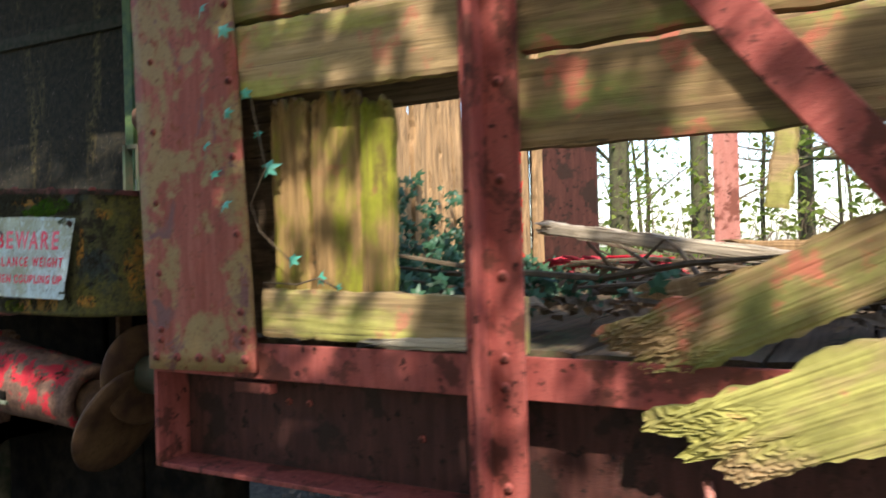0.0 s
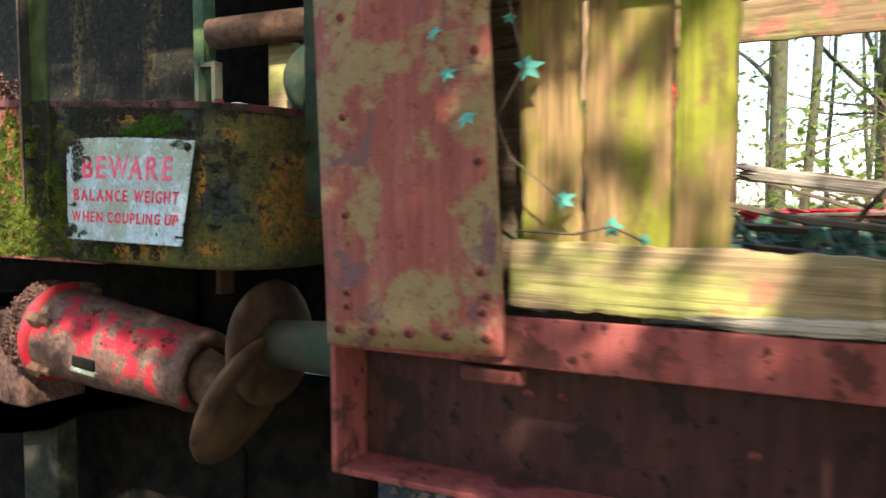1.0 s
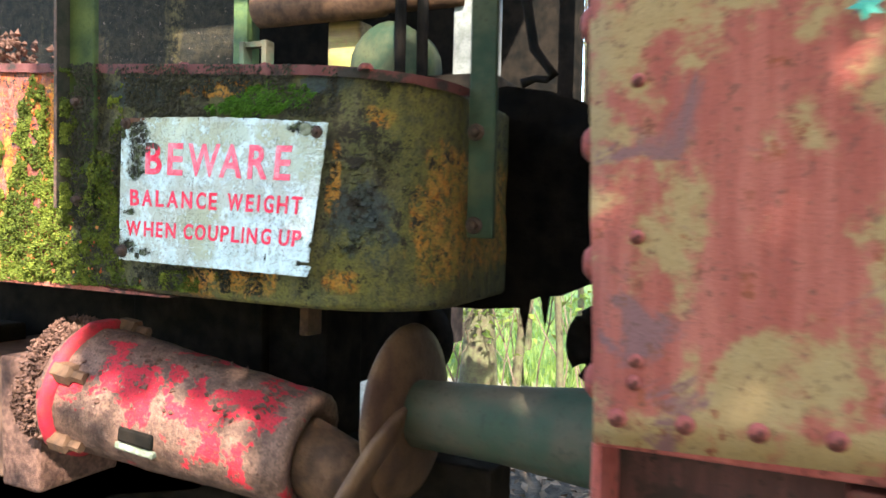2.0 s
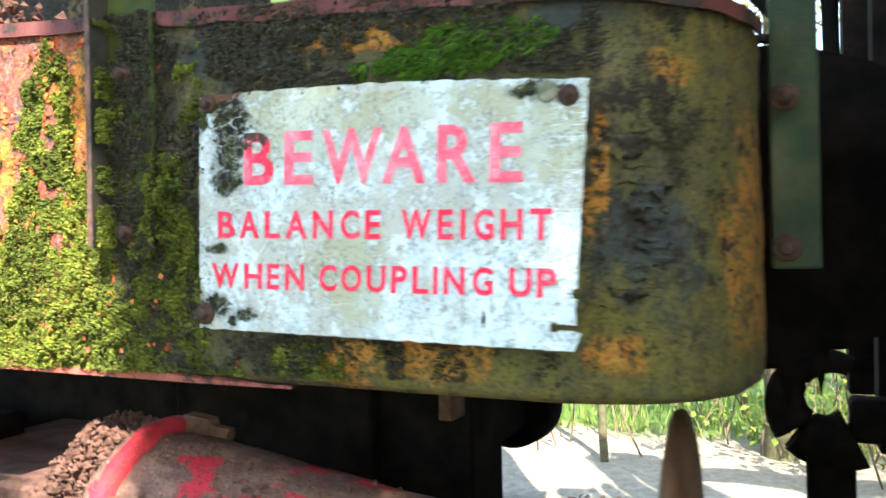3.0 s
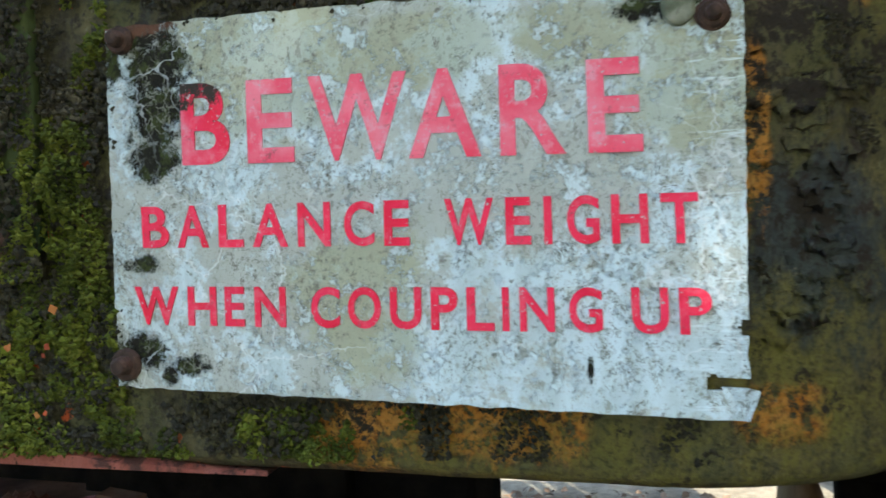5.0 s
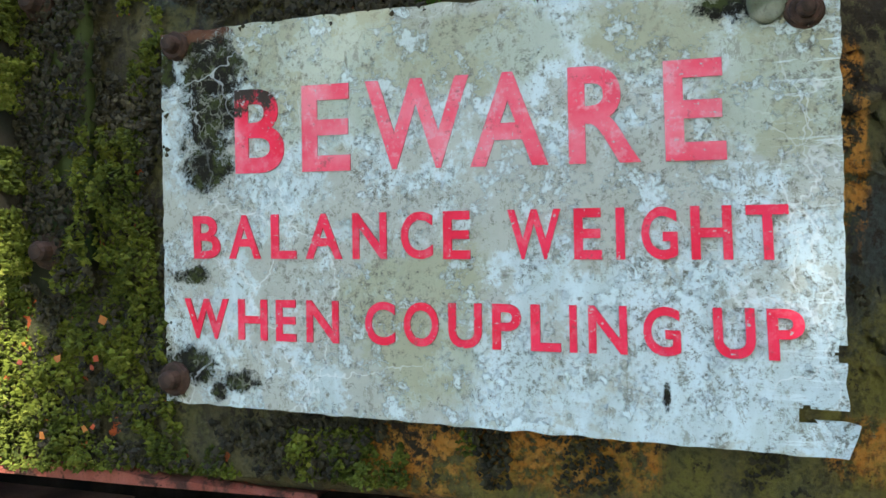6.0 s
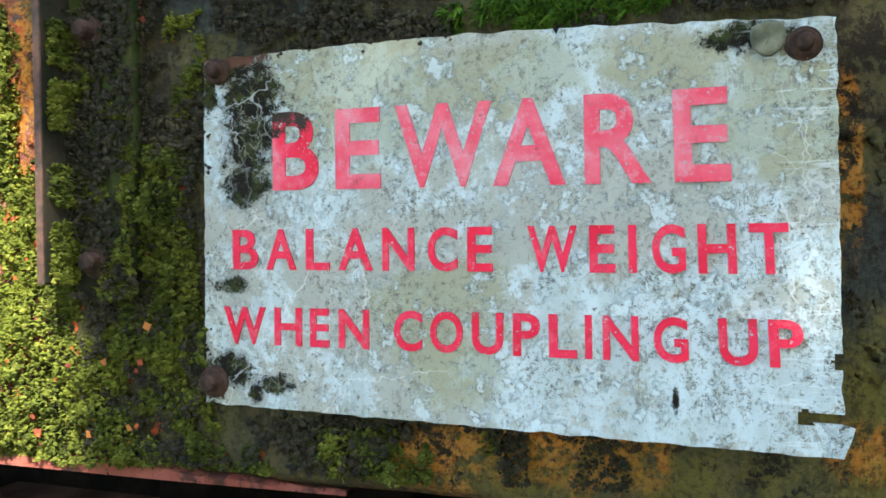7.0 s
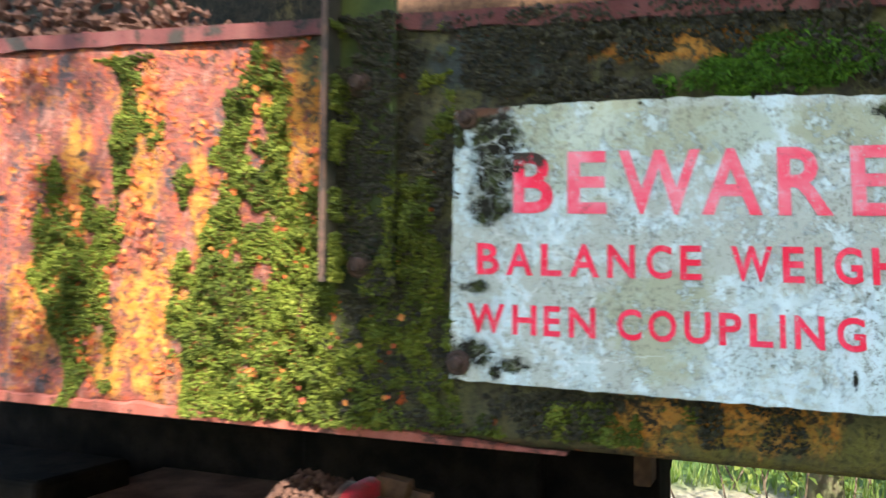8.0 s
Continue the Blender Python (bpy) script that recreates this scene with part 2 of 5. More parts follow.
def sign_white():
    n = Nodes("weathered_white_enamel")
    wob, mid, fine = n.noise(18, 7, 0.72), n.noise(60, 8, 0.78), n.noise(300, 5, 0.75)
    drip = n.noise(5, 5, 0.65, n.scaled(8, 8, 1.5))
    c = n.mix(n.step(drip, 0.40, 0.60), (0.44, 0.54, 0.54), (0.54, 0.66, 0.68))
    # beige bloom with crisp edges, thinner towards the clean lower corner
    corner = n.blob(wob, 0.40, 1.41, 0.13, 0.06, 0.6)
    bloom = n.step(n.sums("SUBTRACT", n.noise(13, 11, 0.76), n.sums("MULTIPLY", corner, 0.10)), 0.465, 0.525)
    c = n.mix(n.sums("MULTIPLY", bloom, 0.82), c, n.mix(n.noise(45, 6, 0.7), (0.30, 0.31, 0.25), (0.43, 0.45, 0.39)))
    yg = n.blobs(wob, (0.123, 1.603, 0.095, 0.043), (0.227, 1.603, 0.067, 0.028), (0.416, 1.575, 0.048, 0.048), (0.340, 1.603, 0.048, 0.028), (0.189, 1.434, 0.048, 0.048))
    c = n.mix(n.sums("MULTIPLY", yg, 0.55), c, (0.29, 0.30, 0.15))
    # pale flakes that have kept their gloss
    flakes = n.step(n.noise(34, 12, 0.80), 0.535, 0.56)
    c = n.mix(n.sums("MULTIPLY", flakes, 0.75), c, (0.56, 0.69, 0.71))
    c = n.mix(n.sums("MULTIPLY", n.step(n.noise(95, 9, 0.85, n.scaled(1, 1, 0.6)), 0.555, 0.585), 0.75), c, (0.23, 0.24, 0.19))
    patch = n.step(n.noise(11, 6, 0.7), 0.44, 0.56)
    grime = n.sums("MULTIPLY", n.step(n.noise(190, 9, 0.85), 0.535, 0.565), patch)
    c = n.mix(n.sums("MULTIPLY", grime, 0.85), c, (0.13, 0.13, 0.10))
    # torn black dirt with a few pale cracks
    torn = n.sums("ADD", 0.5, n.sums("MULTIPLY", n.sums("SUBTRACT", n.noise(75, 12, 0.88), 0.5), 2.4))
    black = n.blobs(torn, (0.032, 1.612, 0.025, 0.022), (0.031, 1.575, 0.020, 0.026), (0.027, 1.543, 0.019, 0.014), (0.020, 1.634, 0.030, 0.009), (-0.004, 1.612, 0.006, 0.015),
                    (0.014, 1.4655, 0.014, 0.0055), (0.010, 1.400, 0.020, 0.012), (0.052, 1.390, 0.014, 0.007), (0.034, 1.383, 0.007, 0.006), (-0.008, 1.386, 0.010, 0.010),
                    (0.388, 1.616, 0.022, 0.008), (0.340, 1.393, 0.002, 0.006), soft=0.12)
    crack = n.sums("MULTIPLY", n.step(n.cells(85, n.warped(0.035, 40), feature="DISTANCE_TO_EDGE"), 0.05, 0.02), n.step(n.noise(30, 4, 0.6), 0.50, 0.58))
    dirt = n.mix(n.step(n.noise(70, 6, 0.75), 0.47, 0.58), (0.012, 0.011, 0.007), (0.040, 0.052, 0.013))
    c = n.mix(black, c, n.mix(crack, dirt, (0.22, 0.23, 0.18)))
    c = n.mix(n.step(n.blob(torn, 0.016, 1.640, 0.03, 0.006), 0.4, 0.6), c, (0.13, 0.06, 0.035))
    c = n.mix(n.sums("MULTIPLY", n.step(fine, 0.60, 0.66), 0.65), c, (0.12, 0.115, 0.09))
    # fine pale scratches
    scr = n.step(n.cells(13, n.warped(0.10, 9), feature="DISTANCE_TO_EDGE"), 0.012, 0.004)
    c = n.mix(n.sums("MULTIPLY", n.sums("MULTIPLY", scr, n.step(n.noise(6, 3, 0.5), 0.48, 0.60)), 0.55), c, (0.68, 0.74, 0.73))
    rub = n.sums("MULTIPLY", n.step(n.noise(1, 7, 0.75, n.scaled(16, 16, 240), distort=0.3), 0.56, 0.62), n.step(n.sums("ADD", n.axes()[0], n.sums("MULTIPLY", wob, 0.10)), 0.43, 0.47))
    c = n.mix(n.sums("MULTIPLY", rub, 0.7), c, (0.64, 0.75, 0.76))
    c = n.mix(n.sums("MULTIPLY", n.sums("MULTIPLY", n.step(n.noise(150, 10, 0.88), 0.565, 0.59), n.step(n.noise(16, 6, 0.7), 0.48, 0.54)), 0.8), c, (0.10, 0.105, 0.085))
    h = n.sums("ADD", n.sums("ADD", n.sums("MULTIPLY", mid, 0.4), n.sums("MULTIPLY", flakes, 0.35)), n.sums("MULTIPLY", black, n.sums("ADD", 0.5, mid)))
    return n.done(c, n.sums("ADD", 0.5, n.sums("MULTIPLY", black, 0.45)), h, 0.0018)


def sign_red():
    n = Nodes("faded_red_lettering")
    wob, mid, fine = n.noise(30, 5, 0.6), n.noise(90, 8, 0.75), n.noise(330, 3, 0.6)
    low = n.step(n.axes()[2], 1.545, 1.51)
    kept = n.blob(wob, 0.070, 1.565, 0.024, 0.040, 0.4)
    low = n.sums("MAXIMUM", low, kept)
    faded = n.mix(low, (0.78, 0.19, 0.25), (0.80, 0.030, 0.085))
    c = n.mix(n.step(wob, 0.35, 0.65), n.mix(low, (0.78, 0.075, 0.13), (0.74, 0.013, 0.050)), faded)
    c = n.mix(n.sums("MULTIPLY", n.step(mid, 0.50, 0.62), n.sums("SUBTRACT", 0.60, n.sums("MULTIPLY", low, 0.42))), c, (0.70, 0.36, 0.41))
    black = n.blobs(n.sums("ADD", 0.5, n.sums("MULTIPLY", n.sums("SUBTRACT", n.noise(75, 12, 0.88), 0.5), 2.4)), (0.060, 1.598, 0.018, 0.016), (0.076, 1.588, 0.008, 0.008))
    c = n.mix(black, c, (0.030, 0.022, 0.014))
    c = n.mix(n.step(fine, 0.64, 0.70), c, (0.46, 0.44, 0.42))
    c = n.mix(n.sums("MULTIPLY", n.step(n.noise(95, 9, 0.85), 0.58, 0.62), 0.6), c, (0.20, 0.08, 0.07))
    return n.done(c, 0.6, mid, 0.0008)


def leafy(name, a, b, c, rough=0.6, through=0.0):
    n = Nodes(name)
    col = n.ramp(n.island(), (0.0, a), (0.5, b), (1.0, c))
    col = n.mix(n.sums("MULTIPLY", n.noise(60, 3), 0.4), col, tuple(v * 0.6 for v in a))
    made = n.done(col, rough)
    if through:
        thin, both = n.tree.nodes.new("ShaderNodeBsdfTranslucent"), n.tree.nodes.new("ShaderNodeMixShader")
        n.put(thin.inputs["Color"], n.mix(0.4, col, (0.45, 0.50, 0.08)))
        both.inputs[0].default_value = through
        n.tree.links.new(n.bsdf.outputs[0], both.inputs[1])
        n.tree.links.new(thin.outputs[0], both.inputs[2])
        n.tree.links.new(both.outputs[0], n.tree.nodes["Material Output"].inputs["Surface"])
    return made


def plain(name, a, b, scale=20.0, rough=0.75, metal=0.0, depth=0.002):
    n = Nodes(name)
    f, g = n.noise(scale, 6, 0.65), n.noise(scale * 8, 4, 0.6)
    c = n.mix(n.step(f, 0.35, 0.65), a, b)
    c = n.mix(n.sums("MULTIPLY", n.step(g, 0.5, 0.7), 0.4), c, tuple(v * 0.4 for v in a))
    return n.done(c, rough, n.sums("ADD", f, n.sums("MULTIPLY", g, 0.4)), depth, metal)


M_PLATE = plate_paint()
M_STEEL = rusty_paint("oxide_red_painted_steel", (0.23, 0.050, 0.042), (0.32, 0.085, 0.070), (0.10, 0.028, 0.020))
# Darker copy of the oxide steel, with the recess's shade in its colour.
M_WEB = rusty_paint("oxide_steel_in_shade", (0.048, 0.017, 0.014), (0.078, 0.028, 0.022), (0.026, 0.013, 0.010))
# Lighter, pinker copy of the oxide paint; sunshine is put into its colour.
M_PINK = rusty_paint("sun_lightened_oxide_paint", (0.42, 0.16, 0.13), (0.48, 0.22, 0.18), (0.2, 0.07, 0.05))
M_WOOD = old_wood("algae_plank", (0.28, 0.18, 0.09), (0.25, 0.235, 0.075), (0.42, 0.12, 0.08), 0.52, 0.70, worn=0.55)
# Algae-green wood, brightened so that strong sun is in its colour.
M_WOOD_GREEN = old_wood("sun_brightened_green_plank", (0.42, 0.29, 0.15), (0.40, 0.37, 0.11), (0.42, 0.16, 0.10), 0.62, 0.5, worn=0.45)
M_WOOD_UP = old_wood("upright_board", (0.36, 0.22, 0.095), (0.27, 0.27, 0.03), (0.30, 0.13, 0.07), 0.6, 0.3, "z")
M_WOOD_PALE = old_wood("split_pale_board", (0.46, 0.29, 0.15), (0.34, 0.22, 0.11), (0.34, 0.2, 0.1), 0.2, 0.1, "z")
M_WOOD_DARK = old_wood("rotten_floor_board", (0.16, 0.11, 0.07), (0.10, 0.11, 0.05), (0.12, 0.07, 0.05), 0.3, 0.2)
# Pale wood, with the sunshine on the loose board put into its colour.
M_LOG = old_wood("sunlit_pale_board", (0.50, 0.42, 0.32), (0.46, 0.40, 0.28), (0.4, 0.3, 0.2), 0.1, 0.1)
M_IRON = weight_iron()
M_SIGN, M_RED = sign_white(), sign_red()


def buffer_paint():
    n = Nodes("rusted_buffer_red_paint")
    big, mid, fine = n.noise(7, 6, 0.65, distort=0.4), n.noise(40, 6, 0.7), n.noise(200, 4, 0.65)
    c = n.mix(n.step(mid, 0.35, 0.65), (0.10, 0.055, 0.042), (0.21, 0.12, 0.085))
    c = n.mix(n.step(n.sums("ADD", big, n.sums("MULTIPLY", mid, 0.25)), 0.672, 0.70), c, n.mix(mid, (0.40, 0.007, 0.022), (0.48, 0.030, 0.045)))
    c = n.mix(n.step(n.noise(60, 9, 0.82), 0.54, 0.60), c, (0.095, 0.050, 0.038))
    c = n.mix(n.step(n.noise(95, 6, 0.75), 0.60, 0.66), c, (0.26, 0.17, 0.125))
    c = n.mix(n.sums("MULTIPLY", n.step(fine, 0.5, 0.66), 0.6), c, (0.045, 0.028, 0.022))
    return n.done(c, 0.75, n.sums("ADD", mid, n.sums("MULTIPLY", fine, 0.5)), 0.006)


M_BUFFER = buffer_paint()
M_HEAD = plain("worn_brown_buffer_face", (0.060, 0.030, 0.020), (0.15, 0.085, 0.045), 9, 0.55, 0.2, 0.003)
M_BUFFER_BARE = plain("brown_scaly_rust", (0.075, 0.042, 0.030), (0.20, 0.115, 0.075), 11, 0.85, 0, 0.004)
M_RUST = plain("brown_rust", (0.065, 0.036, 0.022), (0.14, 0.075, 0.042), 25, 0.8, 0, 0.004)
M_BRIGHT_RED = plain("chipped_red_paint", (0.56, 0.022, 0.045), (0.30, 0.035, 0.035), 34, 0.6, 0, 0.005)
M_GREEN = plain("old_green_paint", (0.035, 0.075, 0.035), (0.085, 0.125, 0.04), 14, 0.6)
M_GREEN_PALE = plain("weathered_green_casting", (0.035, 0.058, 0.036), (0.085, 0.070, 0.045), 9, 0.7)
# Iron with the deep shade under and inside the vehicles put into its colour.
M_BLACK = plain("shade_black_iron", (0.006, 0.006, 0.0055), (0.018, 0.014, 0.011), 12, 0.9)
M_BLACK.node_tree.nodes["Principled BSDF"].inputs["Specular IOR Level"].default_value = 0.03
M_POST = plain("dark_green_strap", (0.018, 0.036, 0.019), (0.056, 0.062, 0.030), 13, 0.75)
M_UPRIGHT = plain("algae_green_upright", (0.018, 0.036, 0.014), (0.070, 0.090, 0.022), 11, 0.8)
M_STRAP = plain("rust_stained_strap", (0.014, 0.018, 0.010), (0.042, 0.036, 0.024), 22, 0.85)
M_EDGE = plain("lit_strap_edge", (0.06, 0.045, 0.035), (0.16, 0.085, 0.06), 60, 0.7)


def panel_material():
    n = Nodes("mouldy_streaked_panel")
    run, scab, fine = n.noise(3.2, 6, 0.65, n.scaled(2.2, 2.2, 0.35)), n.noise(28, 8, 0.78), n.noise(120, 5, 0.7)
    c = n.mix(n.step(scab, 0.40, 0.62), (0.010, 0.010, 0.007), (0.032, 0.026, 0.015))
    c = n.mix(n.sums("MULTIPLY", n.step(run, 0.54, 0.68), n.step(scab, 0.42, 0.58)), c, n.mix(fine, (0.15, 0.105, 0.035), (0.06, 0.055, 0.024)))
    c = n.mix(n.step(n.noise(42, 8, 0.8), 0.61, 0.64), c, (0.20, 0.14, 0.11))
    return n.done(c, 0.85, n.sums("ADD", scab, n.sums("MULTIPLY", fine, 0.4)), 0.012)


M_PANEL = panel_material()
M_BOLT = plain("dark_rusty_bolt", (0.030, 0.020, 0.015), (0.085, 0.048, 0.034), 90, 0.75, 0, 0.001)
M_WASHER = plain("mossy_grey_washer", (0.10, 0.12, 0.08), (0.26, 0.28, 0.22), 55, 0.8, 0, 0.002)
M_GREY = plain("grey_block", (0.20, 0.21, 0.20), (0.12, 0.13, 0.12), 20)
def moss_material():
    n = Nodes("moss")
    wide, lump = n.noise(13, 5, 0.6), n.noise(42, 4, 0.6)
    dark = n.ramp(n.island(), (0.0, (0.018, 0.026, 0.006)), (1.0, (0.070, 0.095, 0.012)))
    pale = n.ramp(n.island(), (0.0, (0.085, 0.110, 0.012)), (0.6, (0.118, 0.148, 0.016)), (1.0, (0.20, 0.21, 0.036)))
    tone = n.sums("ADD", n.sums("MULTIPLY", n.step(wide, 0.42, 0.60), 0.6), n.sums("MULTIPLY", n.step(lump, 0.40, 0.62), 0.4))
    return n.done(n.mix(tone, dark, pale), 0.95)


M_MOSS = moss_material()
M_CAP = rusty_paint("dark_red_rust", (0.095, 0.026, 0.024), (0.13, 0.046, 0.040), (0.028, 0.023, 0.018), 16)
M_LIP = rusty_paint("chipped_red_edge", (0.24, 0.065, 0.045), (0.33, 0.11, 0.08), (0.07, 0.028, 0.02), 30)
M_CHIP = leafy("paint_chips", (0.16, 0.045, 0.030), (0.46, 0.085, 0.020), (0.46, 0.20, 0.045), 0.7)
M_MOSS_BRIGHT = leafy("bright_moss", (0.022, 0.055, 0.006), (0.058, 0.155, 0.011), (0.13, 0.26, 0.024), 0.9)
M_CRUST = leafy("dark_crust", (0.018, 0.018, 0.014), (0.035, 0.033, 0.022), (0.06, 0.055, 0.03), 0.9)
M_CLINKER = plain("crumbling_rust_scale", (0.070, 0.036, 0.027), (0.17, 0.090, 0.066), 60, 0.95, 0, 0.006)
M_IVY = leafy("ivy_leaf", (0.015, 0.045, 0.022), (0.03, 0.085, 0.045), (0.07, 0.16, 0.09), 0.4)
M_IVY_TEAL = leafy("young_ivy_leaf", (0.05, 0.28, 0.20), (0.09, 0.36, 0.27), (0.16, 0.42, 0.33), 0.45)
M_LITTER = leafy("dead_leaves", (0.10, 0.07, 0.045), (0.18, 0.12, 0.075), (0.30, 0.22, 0.15), 0.85)
M_NET = leafy("red_plastic_twine", (0.62, 0.02, 0.02), (0.70, 0.05, 0.035), (0.72, 0.10, 0.06), 0.5)
M_NET_SHEET = plain("red_plastic_netting", (0.60, 0.02, 0.015), (0.72, 0.07, 0.03), 45, 0.5, 0, 0.006)
M_TWINE = leafy("crimson_twine", (0.40, 0.008, 0.025), (0.50, 0.015, 0.04), (0.58, 0.05, 0.07), 0.5)
M_BARK = plain("mossy_bark", (0.07, 0.055, 0.035), (0.10, 0.105, 0.05), 18, 0.9, 0, 0.01)
M_TWIG = plain("bare_twig", (0.09, 0.065, 0.045), (0.16, 0.12, 0.08), 30, 0.9)
M_BUSH = leafy("spring_leaves", (0.06, 0.10, 0.02), (0.12, 0.18, 0.03), (0.26, 0.30, 0.07), 0.55, 0.5)
M_GRASS = leafy("grass_blades", (0.09, 0.16, 0.03), (0.16, 0.25, 0.05), (0.30, 0.33, 0.13), 0.7, 0.4)


def ground_material():
    n = Nodes("leaf_litter_and_grass")
    a, b, c = n.noise(0.8, 6, 0.6), n.noise(14, 6, 0.7), n.noise(90, 4, 0.7)
    soil = n.mix(n.step(b, 0.35, 0.65), (0.030, 0.024, 0.018), (0.085, 0.066, 0.048))
    path = n.mix(n.step(b, 0.3, 0.7), (0.26, 0.23, 0.17), (0.42, 0.375, 0.28))
    soil = n.mix(n.step(n.sums("ADD", n.axes()[1], a), 5.6, 6.2), soil, path)
    # unseen pale strip in front, added to bounce light onto wagon and crane
    soil = n.mix(n.step(n.sums("ADD", n.axes()[1], a), 1.1, 0.4), soil, path)
    soil = n.mix(n.step(c, 0.58, 0.68), soil, (0.15, 0.125, 0.095))
    green = n.mix(b, (0.06, 0.12, 0.02), (0.14, 0.22, 0.05))
    ax = n.axes()
    grassy = n.step(n.sums("ADD", ax[1], n.sums("MULTIPLY", a, 2.0)), 8.0, 8.8)
    return n.done(n.mix(grassy, soil, green), 0.9, n.sums("ADD", b, c), 0.03)


M_GROUND = ground_material()


# ---------------------------------------------------------------- mesh helpers
def finish(name, bm, material, smooth=False):
    bm.normal_update()
    me = bpy.data.meshes.new(name)
    bm.to_mesh(me)
    bm.free()
    me.materials.append(material)
    if smooth:
        for p in me.polygons:
            p.use_smooth = True
    return me


def part(name, bm, material, parent=None, label="", smooth=False):
    ob = new(name, finish(name, bm, material, smooth))
    ob.parent = parent
    if label:
        tagged(ob, label)
    return ob


def raw(name, verts, faces, material, parent=None, label="", smooth=False):
    me = bpy.data.meshes.new(name)
    me.from_pydata([tuple(v) for v in verts], [], [tuple(f) for f in faces])
    me.materials.append(material)
    if smooth:
        for p in me.polygons:
            p.use_smooth = True
    ob = new(name, me)
    ob.parent = parent
    if label:
        tagged(ob, label)
    return ob


def thing(name, m, label, category, group="", kind=""):
    ob = new(name)
    ob.matrix_world = m
    return tagged(ob, label, category, group, kind)


def box(x0, x1, y0, y1, z0, z1, bevel=0.004, bm=None):
    bm = bm or bmesh.new()
    r = bmesh.ops.create_cube(bm, size=1)
    for v in r["verts"]:
        v.co = Vector(((x0 + x1) / 2 + v.co.x * (x1 - x0), (y0 + y1) / 2 + v.co.y * (y1 - y0), (z0 + z1) / 2 + v.co.z * (z1 - z0)))
    if bevel:
        es = list({e for v in r["verts"] for e in v.link_edges})
        bmesh.ops.bevel(bm, geom=es, offset=bevel, segments=2, affect="EDGES", profile=0.5)
    return bm


def turned(profile, seg=32, bm=None):
    """A solid of revolution round local x from (x, radius) pairs."""
    bm = bm or bmesh.new()
    rings = []
    for x, r in profile:
        rings.append([bm.verts.new((x, r * math.cos(2 * math.pi * i / seg), r * math.sin(2 * math.pi * i / seg))) for i in range(seg)])
    for a, b in zip(rings, rings[1:]):
        for i in range(seg):
            bm.faces.new((a[i], a[(i + 1) % seg], b[(i + 1) % seg], b[i]))
    bm.faces.new(rings[0][::-1])
    bm.faces.new(rings[-1])
    bmesh.ops.recalc_face_normals(bm, faces=bm.faces[:])
    return bm


def rough_up(bm, amount, scale):
    for v in bm.verts:
        v.co += noise.noise_vector(v.co * scale) * amount
    return bm


def axis_pose(a, b):
    """Local x runs from a to b, z as upright as it can."""
    x = (Vector(b) - Vector(a)).normalized()
    y = Vector((0, 0, 1)).cross(x).normalized()
    z = x.cross(y)
    m = Matrix((x, y, z)).transposed().to_4x4()
    m.translation = a
    return m


def plank_mesh(length, width, thick, seed, ends=(0.0, 0.0), edge=0.004, nx=70, nz=14, bend=0.0, grain=0.0012, slant=0.0):
    """A board along local x, width along z, front at y=0: worn edges, grain ridges, and splintered ends."""
    rnd = random.Random(seed)
    verts, faces = [], []
    jag = [[max(0.0, min(1.0, 0.45 + 1.1 * noise.noise((j * 5.5 / nz, seed * 1.7, e)) + 0.35 * noise.noise((j * 21 / nz, seed, 5 + e)) + 0.12 * rnd.random())) for j in range(nz + 1)] for e in range(2)]
    jag[0] = [g * (1 - slant) + slant * (0.85 * (1 - j / nz) + 0.25 * noise.noise((j * 13 / nz, seed, 8)) + 0.08) for j, g in enumerate(jag[0])]
    for layer in range(2):
        for i in range(nx + 1):
            for j in range(nz + 1):
                u, w = i / nx, j / nz
                lo, hi = ends[0] * jag[0][j], length - ends[1] * jag[1][j]
                x = lo + (hi - lo) * u
                wob = edge * noise.noise((x * 9, seed, 3.1 * (j > nz / 2))) * 2 + edge * noise.noise((x * 33, seed, 7.3 * (j > nz / 2)))
                z = width * w + (wob if j in (0, nz) else 0)
                y = thick * layer + (-1 if layer == 0 else 1) * grain * noise.noise((x * 6, seed * 3.7, z * 160)) * 2
                rim = min(w, 1 - w) * width
                if rim < 0.006:
                    y += (1 if layer == 0 else -1) * 0.004
                fray = min(u * length / max(ends[0], 1e-6), (1 - u) * length / max(ends[1], 1e-6)) if max(ends) > 0 else 9
                if fray < 1.2:
                    y += thick * (0.35 * rnd.random() * (1.2 - fray)) * (1 if layer == 0 else -1)
                y += bend * math.sin(math.pi * u) + 0.006 * noise.noise((x * 2.3, seed, 0.4))
                verts.append((x, y, z))
    n = (nx + 1) * (nz + 1)
    at = lambda l, i, j: l * n + i * (nz + 1) + j
    for i in range(nx):
        for j in range(nz):
            faces.append((at(0, i, j), at(0, i + 1, j), at(0, i + 1, j + 1), at(0, i, j + 1)))
            faces.append((at(1, i, j), at(1, i, j + 1), at(1, i + 1, j + 1), at(1, i + 1, j)))
        faces.append((at(0, i, 0), at(1, i, 0), at(1, i + 1, 0), at(0, i + 1, 0)))
        faces.append((at(0, i, nz), at(0, i + 1, nz), at(1, i + 1, nz), at(1, i, nz)))
    for j in range(nz):
        faces.append((at(0, 0, j), at(0, 0, j + 1), at(1, 0, j + 1), at(1, 0, j)))
        faces.append((at(0, nx, j), at(1, nx, j), at(1, nx, j + 1), at(0, nx, j + 1)))
    return verts, faces


